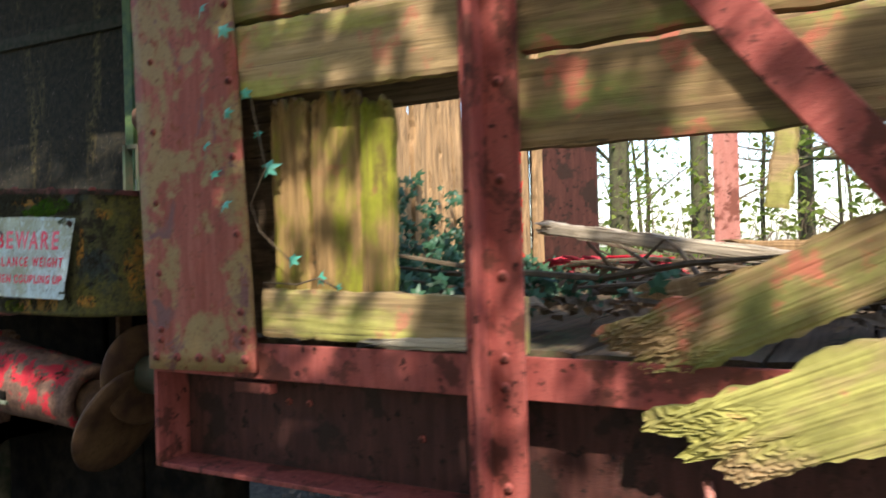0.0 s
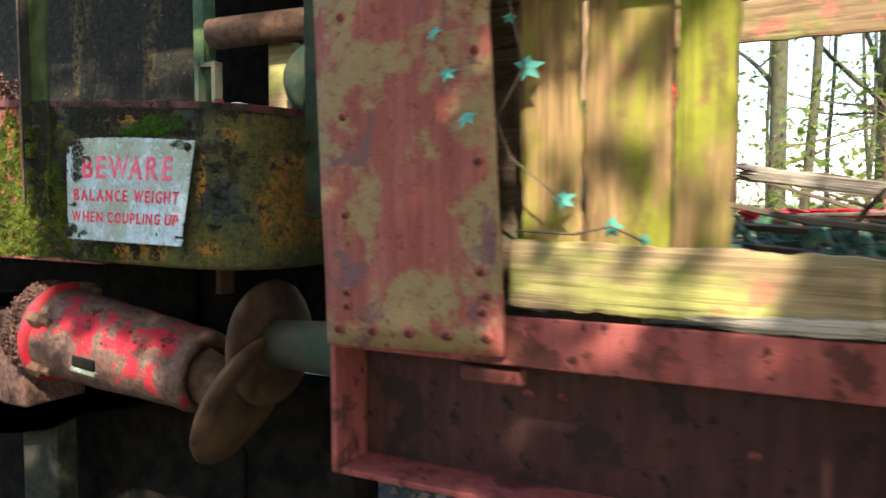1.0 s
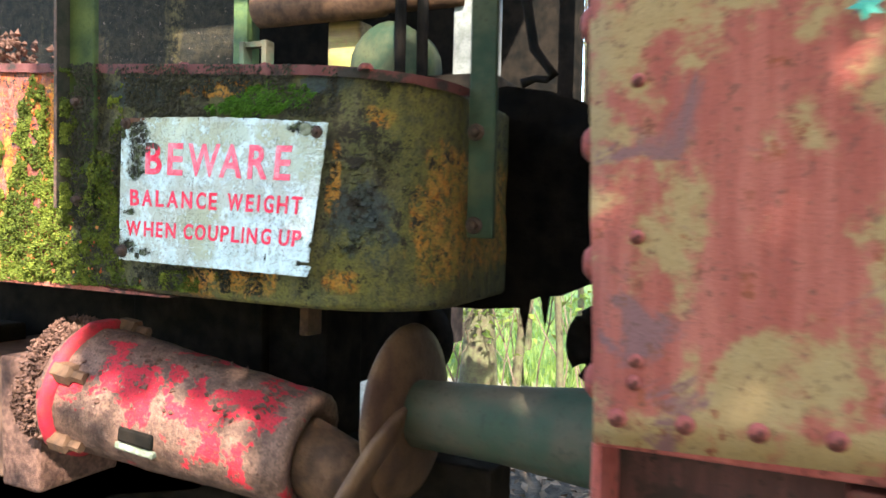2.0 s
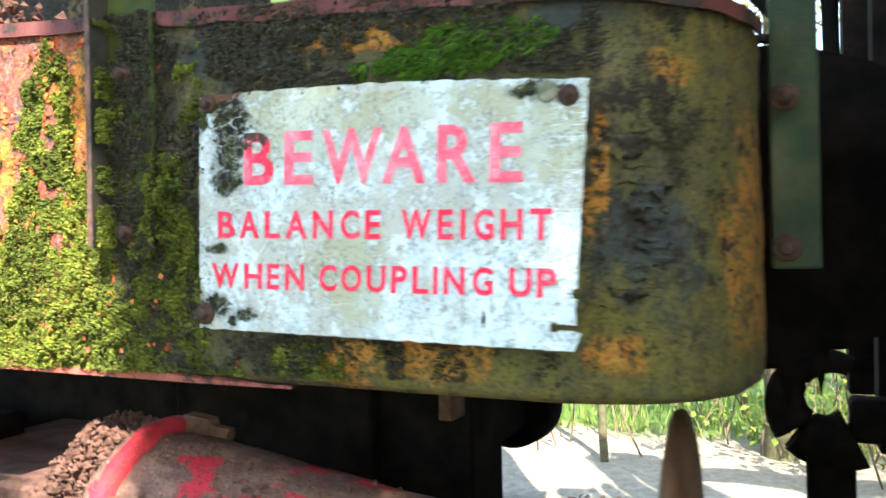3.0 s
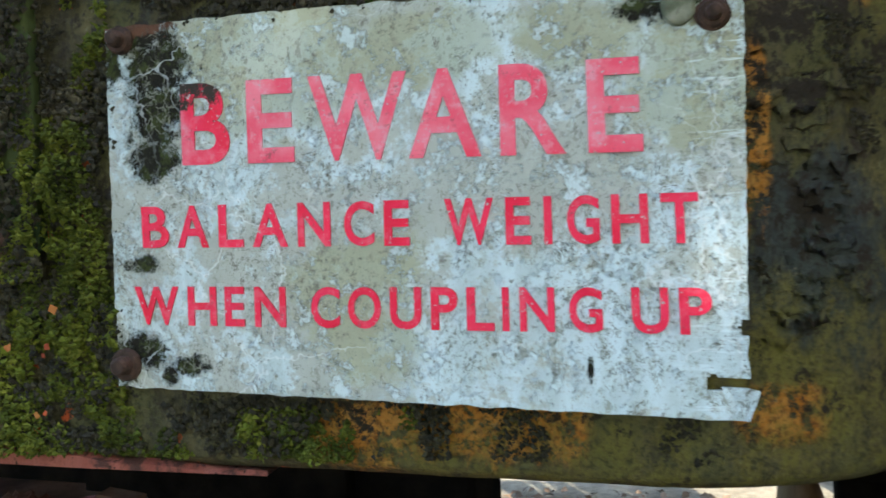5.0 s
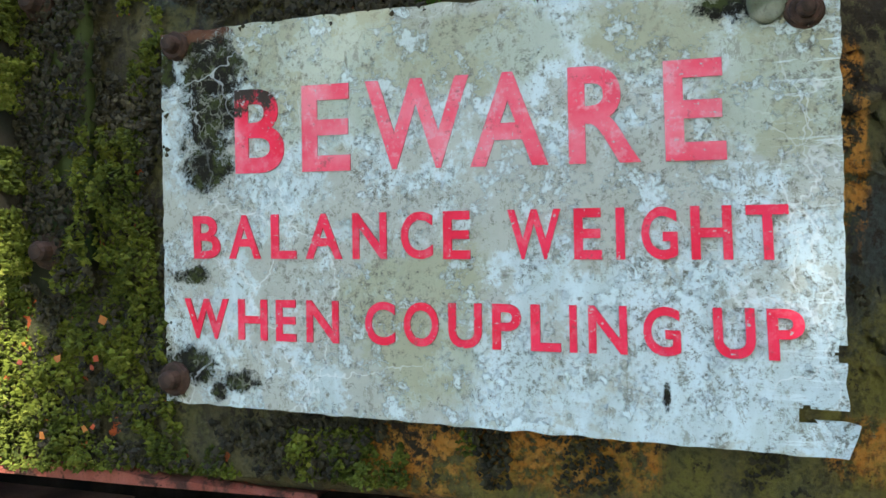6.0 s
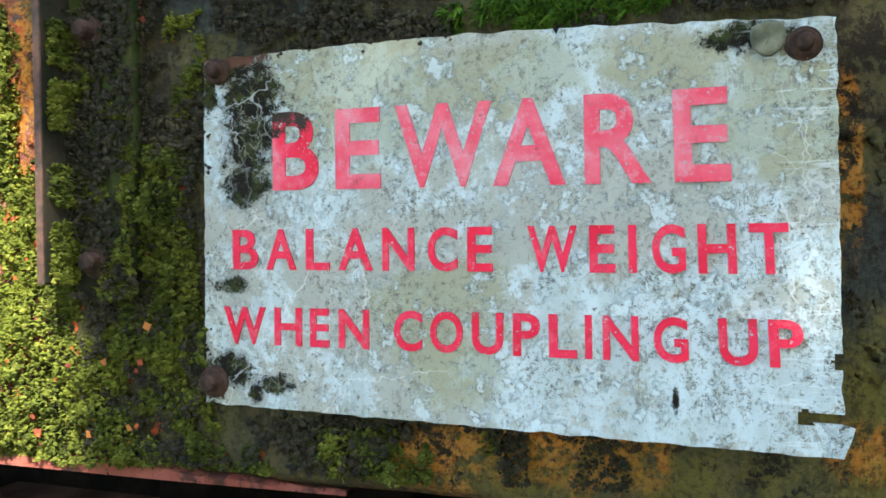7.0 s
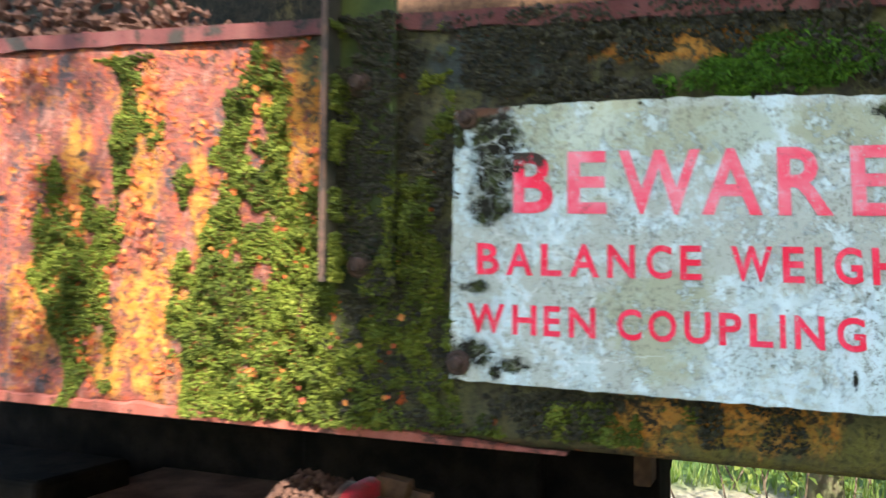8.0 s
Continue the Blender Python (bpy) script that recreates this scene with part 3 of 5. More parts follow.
def board(name, a, b, width, thick, material, parent, seed, label="", lean=0.0, **more):
    """A board whose lower edge runs from a to b, its front turned to -y."""
    v, f = plank_mesh((Vector(b) - Vector(a)).length, width, thick, seed, **more)
    ob = raw(name, v, f, material, parent, label)
    ob.matrix_local = axis_pose(a, b) @ pose(0, 0, 0, lean)
    return ob


def rivet_mesh(r=0.013, h=0.010):
    bm = bmesh.new()
    rings = [(r, 0.002), (r, -0.001), (r * 0.92, -h * 0.45), (r * 0.62, -h * 0.85)]
    rows = [[bm.verts.new((q * math.cos(k * math.pi / 5), y, q * math.sin(k * math.pi / 5))) for k in range(10)] for q, y in rings]
    top = bm.verts.new((0, -h, 0))
    for a, b in zip(rows, rows[1:]):
        for k in range(10):
            bm.faces.new((a[k], a[(k + 1) % 10], b[(k + 1) % 10], b[k]))
    for k in range(10):
        bm.faces.new((rows[-1][k], rows[-1][(k + 1) % 10], top))
    bmesh.ops.recalc_face_normals(bm, faces=bm.faces[:])
    return finish("rivet", bm, M_STEEL, True)


RIVET = rivet_mesh()


def rivet(parent, x, y, z, name="rivet", s=1.0):
    ob = new(name, RIVET)
    ob.parent = parent
    ob.matrix_local = Matrix.LocRotScale((x, y, z), None, (s, s, s))
    return ob


def tube_rows(points, radii, seg=6):
    """Vertices and faces of a tapered tube along points."""
    verts, faces = [], []
    for k, (p, r) in enumerate(zip(points, radii)):
        d = (points[min(k + 1, len(points) - 1)] - points[max(k - 1, 0)]).normalized()
        s = d.orthogonal().normalized()
        t = d.cross(s)
        for i in range(seg):
            a = 2 * math.pi * i / seg
            verts.append(p + (s * math.cos(a) + t * math.sin(a)) * r)
    for k in range(len(points) - 1):
        for i in range(seg):
            a, b = k * seg + i, k * seg + (i + 1) % seg
            faces.append((a, b, b + seg, a + seg))
    return verts, faces


class Heap:
    """Many loose bits in one mesh."""

    def __init__(self):
        self.v, self.f = [], []

    def add(self, verts, faces):
        k = len(self.v)
        self.v += [tuple(p) for p in verts]
        self.f += [tuple(i + k for i in q) for q in faces]

    def leaf(self, p, normal, size, spin, fold=0.25, narrow=0.6):
        nrm = Vector(normal).normalized()
        s = nrm.orthogonal().normalized()
        s = Matrix.Rotation(spin, 3, nrm) @ s
        t = nrm.cross(s)
        p = Vector(p)
        a, b = p - s * size * 0.5, p + s * size * 0.5
        m = p + nrm * size * fold * 0.3
        l = p + t * size * 0.5 * narrow + nrm * size * fold * 0.6
        r = p - t * size * 0.5 * narrow + nrm * size * fold * 0.6
        self.add((a, l, b, m, r), ((0, 3, 1), (3, 2, 1), (0, 4, 3), (3, 4, 2)))

    def ivy(self, p, normal, size, spin):
        """A five-pointed ivy leaf."""
        nrm = Vector(normal).normalized()
        s = Matrix.Rotation(spin, 3, nrm) @ nrm.orthogonal().normalized()
        t = nrm.cross(s)
        out = [Vector(p) + nrm * size * 0.08]
        for ang, r in ((180, 0.18), (130, 0.45), (100, 0.26), (60, 0.5), (32, 0.27), (0, 0.62), (-32, 0.27), (-60, 0.5), (-100, 0.26), (-130, 0.45)):
            a = radians(ang)
            out.append(Vector(p) + (s * math.cos(a) + t * math.sin(a)) * r * size - nrm * size * 0.12 * (r > 0.4))
        self.add(out, [(0, i, i % 10 + 1) for i in range(1, 11)])

    def clump(self, p, size, rnd, flat=1.0, axis=1):
        """A little lump of eight faces."""
        d = [Vector((1, 0, 0)), Vector((-1, 0, 0)), Vector((0, 1, 0)), Vector((0, -1, 0)), Vector((0, 0, 1)), Vector((0, 0, -1))]
        vs = []
        for q in d:
            q = q * size * rnd.uniform(0.6, 1.25) + Vector((rnd.uniform(-1, 1), rnd.uniform(-1, 1), rnd.uniform(-1, 1))) * size * 0.35
            q[axis] *= flat
            vs.append(Vector(p) + q)
        self.add(vs, ((0, 2, 4), (2, 1, 4), (1, 3, 4), (3, 0, 4), (2, 0, 5), (1, 2, 5), (3, 1, 5), (0, 3, 5)))

    def make(self, name, material, parent=None, label="", category="", smooth=False, kind="stuff"):
        ob = raw(name, self.v, self.f, material, parent, "", smooth)
        return tagged(ob, label, category if parent is None else "", kind=kind)


def bolt_mesh():
    bm = turned([(0.004, 0.0125), (-0.001, 0.0125), (-0.003, 0.011), (-0.003, 0.0075), (-0.010, 0.007), (-0.012, 0.005)], 12)
    bmesh.ops.rotate(bm, cent=(0, 0, 0), matrix=Matrix.Rotation(radians(90), 3, "Z"), verts=bm.verts[:])
    rough_up(bm, 0.0008, 200)
    return finish("bolt", bm, M_BOLT)


BOLT = bolt_mesh()


# ---------------------------------------------------------------- ground
def build_ground():
    bm = bmesh.new()
    n = 90
    rows = []
    for i in range(n + 1):
        row = []
        for j in range(n + 1):
            u, w = i / n * 2 - 1, j / n * 2 - 1
            x, y = 400 * u * abs(u) ** 2 + 6 * u - 1.5, 400 * w * abs(w) ** 2 + 6 * w + 3
            z = 0.10 * noise.noise((x * 0.6, y * 0.6, 0)) + 0.03 * noise.noise((x * 2.5, y * 2.5, 4)) - 0.12
            row.append(bm.verts.new((x, y, z)))
        rows.append(row)
    for i in range(n):
        for j in range(n):
            bm.faces.new((rows[i][j], rows[i + 1][j], rows[i + 1][j + 1], rows[i][j + 1]))
    ob = part("ground", bm, M_GROUND, smooth=True)
    tagged(ob, "woodland floor of leaf litter turning to sunlit grass", "ground", kind="structure")


build_ground()


# ---------------------------------------------------------------- balance weight of the crane
WEIGHT_POSE = pose(-2.697, 1.580, 0, 0, 0, 4.0)
FLAT, ROUND = 0.39, 0.215


def face_point(p, proud=0.0):
    """(s, d) on the weight's outline, p metres along it from the sign's edge."""
    if p <= FLAT:
        return p, -proud
    q = (p - FLAT) / ROUND
    if q <= math.pi / 2:
        return FLAT + (ROUND + proud) * math.sin(q), ROUND - (ROUND + proud) * math.cos(q)
    return FLAT + ROUND + proud, ROUND + (q - math.pi / 2) * ROUND


def top_edge(s):
    return 1.738 - 0.058 * s


def low_edge(s):
    return 1.312 - 0.022 * s


weight = thing("balance_weight", WEIGHT_POSE, "mossy cast-iron crane balance weight with flaking yellow paint", "balance weight")


def build_weight():
    np_, nz = 260, 56
    verts, faces = [], []
    for i in range(np_ + 1):
        p = -1.3 + (FLAT + ROUND * math.pi / 2 + 0.9 + 1.3) * i / np_
        for j in range(nz + 1):
            s, d = face_point(p)
            w = j / nz
            z = low_edge(s) + (top_edge(min(s, 0.62)) - low_edge(s)) * w
            h = 0.0035 * noise.noise((p * 9, z * 9, 0)) + 0.0018 * noise.noise((p * 31, z * 31, 2)) + 0.0008 * noise.noise((p * 90, z * 90, 5))
            rim = min(w, 1 - w) * 0.43
            h -= 0.010 * max(0.0, 1 - rim / 0.012) ** 2
            s, d = face_point(p, h)
            verts.append((s, d, z))
    m = nz + 1
    for i in range(np_):
        for j in range(nz):
            a = i * m + j
            faces.append((a, a + m, a + m + 1, a + 1))
    # top and bottom close towards a back line
    back = len(verts)
    for i in range(np_ + 1):
        for j in (0, nz):
            s, d, z = verts[i * m + j]
            verts.append((min(s, 0.40), max(d, 0.0) + 0.45 if s < 0.42 else max(d, 0.45), z))
    for i in range(np_):
        for k, j in ((0, 0), (1, nz)):
            a, b = i * m + j, back + i * 2 + k
            q = (a, b, b + 2, a + m)
            faces.append(q if j == 0 else q[::-1])
    raw("casting", verts, faces, M_IRON, weight, "dark iron casting with moss and yellow flakes", True)
    # capping strip along the top
    bm = bmesh.new()
    last = None
    for i in range(121):
        p = -1.3 + (FLAT + ROUND * 1.5 + 1.3) * i / 120
        s, d = face_point(p, 0.006)
        zz = top_edge(min(s, 0.62))
        k = 0.003 * noise.noise((p * 20, 0, 0))
        a = [bm.verts.new(v) for v in ((s, d - k, zz - 0.010 + k), (s, d - k, zz + 0.008), (s, d + 0.03, zz + 0.009), (s, d + 0.03, zz - 0.004))]
        if last:
            for q in range(4):
                bm.faces.new((last[q], a[q], a[(q + 1) % 4], last[(q + 1) % 4]))
        last = a
    part("capping_strip", bm, M_CAP, weight, "rusted red capping strip")
    bm, last = bmesh.new(), None
    for i in range(101):
        p = -1.3 + 1.40 * i / 100
        zz, k = low_edge(p), 0.004 * noise.noise((p * 24, 3, 0)) + 0.002 * noise.noise((p * 90, 5, 0))
        k -= 0.010 * max(0.0, (p + 0.10) / 0.20)
        y = -0.0045 * min(1.0, (0.11 - p) / 0.16)
        a = [bm.verts.new(v) for v in ((p, y, zz - 0.004), (p, y, zz + 0.006 + k), (p, 0.003, zz + 0.009 + k), (p, 0.03, zz - 0.004))]
        if last:
            for q in range(4):
                bm.faces.new((last[q], a[q], a[(q + 1) % 4], last[(q + 1) % 4]))
        last = a
    part("bottom_lip", bm, M_LIP, weight, "chipped red-oxide lower edge")
    for s in (0.12, 0.30, 0.50, -0.5):
        rivet(weight, s, 0.012, top_edge(s) + 0.005, "nut", 1.0).rotation_euler = (radians(-90), 0, 0)
    # straps
    strap = part("angle_strap", rough_up(box(-0.139, -0.076, -0.012, 0.002, 1.478, 2.6, 0.003), 0.0015, 14), M_UPRIGHT, weight, "mossy green angle-iron upright")
    tip = turned([(-0.002, 0.030), (0.002, 0.0315), (0.012, 0.0315)], 20)
    for q in tip.verts:
        q.co = Vector((-0.1075 + q.co.y, -q.co.x, 1.484 + q.co.z))
    part("strap_end", tip, M_STRAP, strap)
    part("flange", rough_up(box(-0.142, -0.136, -0.043, 0.002, 1.470, 2.6, 0.002), 0.0018, 17), M_STRAP, strap, "rusty standing flange with a lit edge")
    # Lighter strip on the flange tip; caught light is put into its colour.
    part("flange_edge", rough_up(box(-0.1425, -0.1355, -0.0445, -0.0425, 1.470, 2.6, 0.0008), 0.0016, 17), M_EDGE, strap, "pale brown strip for the lit edge")
    v = box(0.616, 0.668, 0.206, 0.222, 1.430, 2.6, 0.003)
    part("side_strap", v, M_POST, weight, "green bolted upright")
    for z in (1.454, 1.627):
        rivet(weight, 0.631, 0.204, z, "bolt", 1.3).data = BOLT
    for s, z in ((-0.110, 1.487), (-0.112, 1.676)):
        rivet(weight, s, -0.016, z, "bolt", 1.1).data = BOLT


build_weight()


def build_moss():
    rnd = random.Random(5)
    heap, crust, bright = Heap(), Heap(), Heap()

    def cover(s, z):
        g = noise.noise((s * 11, z * 6, 1.5)) + 0.7 * noise.noise((s * 27, z * 18, 3)) + 0.4 * noise.noise((s * 60, z * 45, 6))
        a = -0.6
        if -0.36 < s <= -0.136:
            a = 0.66 - 0.6 * ((s + 0.235) / 0.115) ** 2 - max(0.0, z - 1.60) * 8
            if s > -0.20 and z > 1.55:
                a -= 0.9 * min(1.0, (z - 1.55) / 0.05)
        if -0.136 < s < -0.012:
            a = 0.06 - max(0.0, z - 1.66) * 4 + 0.62 * max(0.0, min(1.0, (1.47 - z) / 0.06))
            if s > -0.075 and z > 1.45:
                a -= 0.22
        if -0.60 < s <= -0.36:
            a = max(a, 0.55 - 0.7 * abs((s + 0.46 - (z - 1.5) * 0.25) / 0.07) - abs(z - 1.50) * 1.9)
        if -0.012 <= s < 0.22 and z < 1.36:
            a = max(a, 0.36 - s * 1.1)
        return a + g * (1.35 if -0.136 < s < -0.012 else 1.0)

    def ground_at(s, z):
        return -0.012 if -0.141 < s < -0.072 and z > 1.456 else 0.0

    n = 0
    while n < 42000:
        s, z = rnd.uniform(-0.60, 0.22), rnd.uniform(1.320, 1.74)
        if -0.012 < s and z > 1.358:
            continue
        k = cover(s, z)
        if k <= 0.06 + rnd.random() * 0.12:
            continue
        n += 1
        lump = 0.5 + 1.0 * noise.noise((s * 42, z * 42, 8)) + 0.45 * noise.noise((s * 95, z * 95, 9))
        h = 0.002 + 0.027 * min(1.0, k) * max(0.05, lump)
        y = ground_at(s, z) - rnd.random() ** 0.5 * h
        if n % 5 < 3:
            heap.clump((s, y, z), rnd.uniform(0.0011, 0.0030), rnd)
        else:
            p = Vector((s, y, z))
            tip = p + Vector((rnd.uniform(-1, 1), -1.1, rnd.uniform(-0.9, 0.9))) * rnd.uniform(0.002, 0.0048)
            w = Vector((rnd.uniform(-1, 1), rnd.uniform(-0.4, 0.4), rnd.uniform(-1, 1))) * 0.0016
            heap.add((p - w, p + w, tip, p + w.cross(Vector((0, 1, 0)))), ((0, 1, 2), (1, 3, 2)))
    for _ in range(2600):
        z = rnd.uniform(1.47, 1.74)
        if noise.noise((z * 22, 3, 1)) + 0.5 * noise.noise((z * 60, 3, 2)) + max(0.0, 1.6 - z) * 2 > -0.05:
            heap.clump((-0.1355 + rnd.random() * 0.006, -rnd.uniform(0.008, 0.038), z), rnd.uniform(0.0012, 0.0032), rnd)
    n = 0
    while n < 6500:
        s, z = rnd.uniform(0.10, 0.52), rnd.uniform(1.625, 1.725)
        mid = 1.664 + 0.14 * (s - 0.30)
        k = 1 - abs((s - 0.305) / 0.115) ** 2 - abs((z - mid) / 0.032) ** 2 + 1.3 * noise.noise((s * 24, z * 34, 2)) + 0.6 * noise.noise((s * 70, z * 90, 4))
        if k < 0.15 + 0.35 * rnd.random():
            continue
        n += 1
        a, d = face_point(s, rnd.random() * 0.012 * min(k, 1) * (0.5 + noise.noise((s * 60, z * 60, 7))))
        p = Vector((a, d, z))
        tip = p + Vector((rnd.uniform(-1.1, 0.6), -0.8, rnd.uniform(-1.3, 0.2))) * rnd.uniform(0.003, 0.009)
        w = Vector((rnd.uniform(-1, 1), 0, rnd.uniform(-1, 1))) * 0.0014
        bright.add((p - w, p + w, tip, p + w.cross(Vector((0, 1, 0)))), ((0, 1, 2), (1, 3, 2)))
    n = 0
    while n < 15000:
        s, z = rnd.uniform(-0.136, 0.60), rnd.uniform(1.322, 1.750)
        if z > top_edge(s) + 0.008:
            continue
        near = (s < -0.005) or (z > 1.635 and s < 0.45) or (s < 0.24 and z < 1.365)
        g = noise.noise((s * 16, z * 16, 11)) + 0.5 * noise.noise((s * 50, z * 50, 13)) + (0.34 if near else -0.12)
        if g < 0.18 or (-0.005 < s < 0.43 and 1.37 < z < 1.625) or (s > 0.42 and z < 1.43):
            continue
        n += 1
        a, d = face_point(s, rnd.random() * 0.005 * (1.6 if near else 0.5))
        crust.clump((a, d + ground_at(s, z), z), rnd.uniform(0.0008, 0.0036 if near else 0.0024), rnd, 0.6)
    chips, n = Heap(), 0
    while n < 1500:
        s, z = rnd.uniform(-0.85, -0.165), rnd.uniform(1.345, 1.74)
        if noise.noise((s * 22, z * 10, 21)) + 0.5 * noise.noise((s * 50, z * 30, 22)) < 0.12:
            continue
        n += 1
        chips.leaf((s, -0.001 - rnd.random() * 0.004, z), (rnd.uniform(-0.5, 0.5), -1, rnd.uniform(-0.5, 0.5)), rnd.uniform(0.004, 0.013), rnd.uniform(0, 6.3), rnd.uniform(0.1, 0.5), rnd.uniform(0.4, 0.9))
    # broad curling flakes of old paint beside the sign
    for k in range(20):
        s, z = rnd.gauss(0.480, 0.030), rnd.uniform(1.42, 1.58)
        if s < 0.446 or s > 0.55:
            s = rnd.uniform(0.45, 0.53)
        r, curl = rnd.uniform(0.007, 0.020), rnd.uniform(0.0015, 0.0045)
        verts, faces, m = [], [], 9
        for layer in range(2):
            for i in range(m):
                for j in range(m):
                    u, w = i / (m - 1) * 2 - 1, j / (m - 1) * 2 - 1
                    q = 1 + 0.9 * noise.noise((u * 2.1 + k * 3.1, w * 2.1, 4))
                    us, zs = u * math.sqrt(1 - w * w / 2) * r * q * 1.3, w * math.sqrt(1 - u * u / 2) * r * q
                    lift = -0.0004 + curl * max(0.0, -w) ** 2 + 0.0008 * noise.noise((u * 3, w * 3, k))
                    a, d = face_point(s + us, lift - 0.0008 * layer)
                    verts.append((a, d, z + zs))
        at = lambda l, i, j: l * m * m + i * m + j
        for i in range(m - 1):
            for j in range(m - 1):
                faces.append((at(0, i, j), at(0, i + 1, j), at(0, i + 1, j + 1), at(0, i, j + 1)))
                faces.append((at(1, i, j), at(1, i, j + 1), at(1, i + 1, j + 1), at(1, i + 1, j)))
        rim = [(i, 0) for i in range(m)] + [(m - 1, j) for j in range(1, m)] + [(i, m - 1) for i in range(m - 2, -1, -1)] + [(0, j) for j in range(m - 2, 0, -1)]
        for (i, j), (p, q) in zip(rim, rim[1:] + rim[:1]):
            faces.append((at(0, i, j), at(1, i, j), at(1, p, q), at(0, p, q)))
        raw("paint_flake", verts, faces, M_IRON, weight, "", True)
    for _ in range(46):
        s, z = rnd.uniform(-0.36, -0.06), rnd.uniform(1.335, 1.42) if rnd.random() < 0.7 else rnd.uniform(1.42, 1.70)
        chips.leaf((s, ground_at(s, z) - rnd.uniform(0.006, 0.020), z), (rnd.uniform(-0.4, 0.4), -1, rnd.uniform(-0.4, 0.4)), rnd.uniform(0.004, 0.009), rnd.uniform(0, 6.3), 0.15, 1.0)
    chips.make("flaking_paint", M_CHIP, weight, "curling orange and yellow paint chips")
    heap.make("moss", M_MOSS, weight, "thick yellow-green cushions of moss")
    bright.make("bright_moss", M_MOSS_BRIGHT, weight, "vivid green feathery moss")
    crust.make("crust", M_CRUST, weight, "black crust of dirt and lichen")


build_moss()


# ---------------------------------------------------------------- warning sign
def build_sign():
    sign = thing("warning_sign", WEIGHT_POSE, "weathered white metal sign with faded red capital letters", "sign")
    nx, nz = 230, 140
    tl, tr, br, bl = (-0.0095, 1.643), (0.4405, 1.6225), (0.4285, 1.3637), (-0.014, 1.374)
    verts, faces, solid = [], [], {}

    def spot(u, w):
        s = (bl[0] * (1 - u) + br[0] * u) * (1 - w) + (tl[0] * (1 - u) + tr[0] * u) * w
        z = (bl[1] * (1 - u) + br[1] * u) * (1 - w) + (tl[1] * (1 - u) + tr[1] * u) * w
        z += 0.006 * math.sin(u * math.pi) * w
        if u > 0.955 and w < 0.068:
            s += 0.007 * (u - 0.955) / 0.045 * w / 0.068
        return s, z

    def proud(u, w):
        lift = (1 - w) * 0.044 * max(0.0, u)
        return 0.008 + lift + 0.0008 * noise.noise((u * 6, w * 5, 0))

    for k in range(2):
        for i in range(nx + 1):
            for j in range(nz + 1):
                u, w = i / nx, j / nz
                s, z = spot(u, w)
                if j == 0:
                    z += 0.0016 * noise.noise((u * 30, 1, 0))
                if j == nz:
                    z += 0.002 * noise.noise((u * 26, 2, 0))
                if i in (0, nx):
                    s += 0.0016 * noise.noise((w * 24, 3 + i, 0))
                verts.append((s, -proud(u, w) + 0.0022 * k, z))
    m = nz + 1
    at = lambda k, i, j: k * (nx + 1) * m + i * m + j
    for i in range(nx):
        for j in range(nz):
            u, w = (i + 0.5) / nx, (j + 0.5) / nz
            notch = u > 0.958 and 0.068 < w < 0.090
            hole = ((u - 0.957) * 1.72) ** 2 + (w - 0.080) ** 2 < 0.0175 ** 2
            bite = u > 0.990 + 0.005 * noise.noise((w * 60, 0, 0)) and 0.185 < w < 0.222
            solid[i, j] = not (notch or hole or bite)
    for (i, j), full in solid.items():
        if not full:
            continue
        faces.append((at(0, i, j), at(0, i + 1, j), at(0, i + 1, j + 1), at(0, i, j + 1)))
        faces.append((at(1, i, j), at(1, i, j + 1), at(1, i + 1, j + 1), at(1, i + 1, j)))
        for di, dj, a, b in ((0, -1, (i, j), (i + 1, j)), (1, 0, (i + 1, j), (i + 1, j + 1)), (0, 1, (i + 1, j + 1), (i, j + 1)), (-1, 0, (i, j + 1), (i, j))):
            if not solid.get((i + di, j + dj)):
                faces.append((at(0, *b), at(0, *a), at(1, *a), at(1, *b)))
    raw("plate", verts, faces, M_SIGN, sign, "thin bent white enamelled plate")

    # lettering, each letter where it stands: character, where it begins and ends
    rows = (
        (1.5971, 1.5379, 1.5834, 1.5230, (("B", 0.0516, 0.0905), ("E", 0.1044, 0.1409), ("W", 0.1519, 0.2239), ("A", 0.2247, 0.2745), ("R", 0.2870, 0.3295), ("E", 0.3433, 0.3767))),
        (1.5082, 1.4775, 1.4971, 1.4666, (("B", 0.0147, 0.0375), ("A", 0.0448, 0.0709), ("L", 0.0793, 0.0994), ("A", 0.1066, 0.1342), ("N", 0.1419, 0.1666), ("C", 0.1768, 0.1988), ("E", 0.2059, 0.2240),
                                          ("W", 0.2482, 0.2812), ("E", 0.2891, 0.3055), ("I", 0.3138, 0.3188), ("G", 0.3283, 0.3484), ("H", 0.3556, 0.3776), ("T", 0.3850, 0.4069))),
        (1.4489, 1.4204, 1.4401, 1.4127, (("W", 0.0058, 0.0435), ("H", 0.0513, 0.0751), ("E", 0.0821, 0.0982), ("N", 0.1063, 0.1310), ("C", 0.1507, 0.1723), ("O", 0.1784, 0.2023), ("U", 0.2089, 0.2309),
                                          ("P", 0.2376, 0.2559), ("L", 0.2619, 0.2802), ("I", 0.2854, 0.2898), ("N", 0.2966, 0.3188), ("G", 0.3278, 0.3482), ("U", 0.3656, 0.3871), ("P", 0.3931, 0.4116))),
    )
    shapes = {}
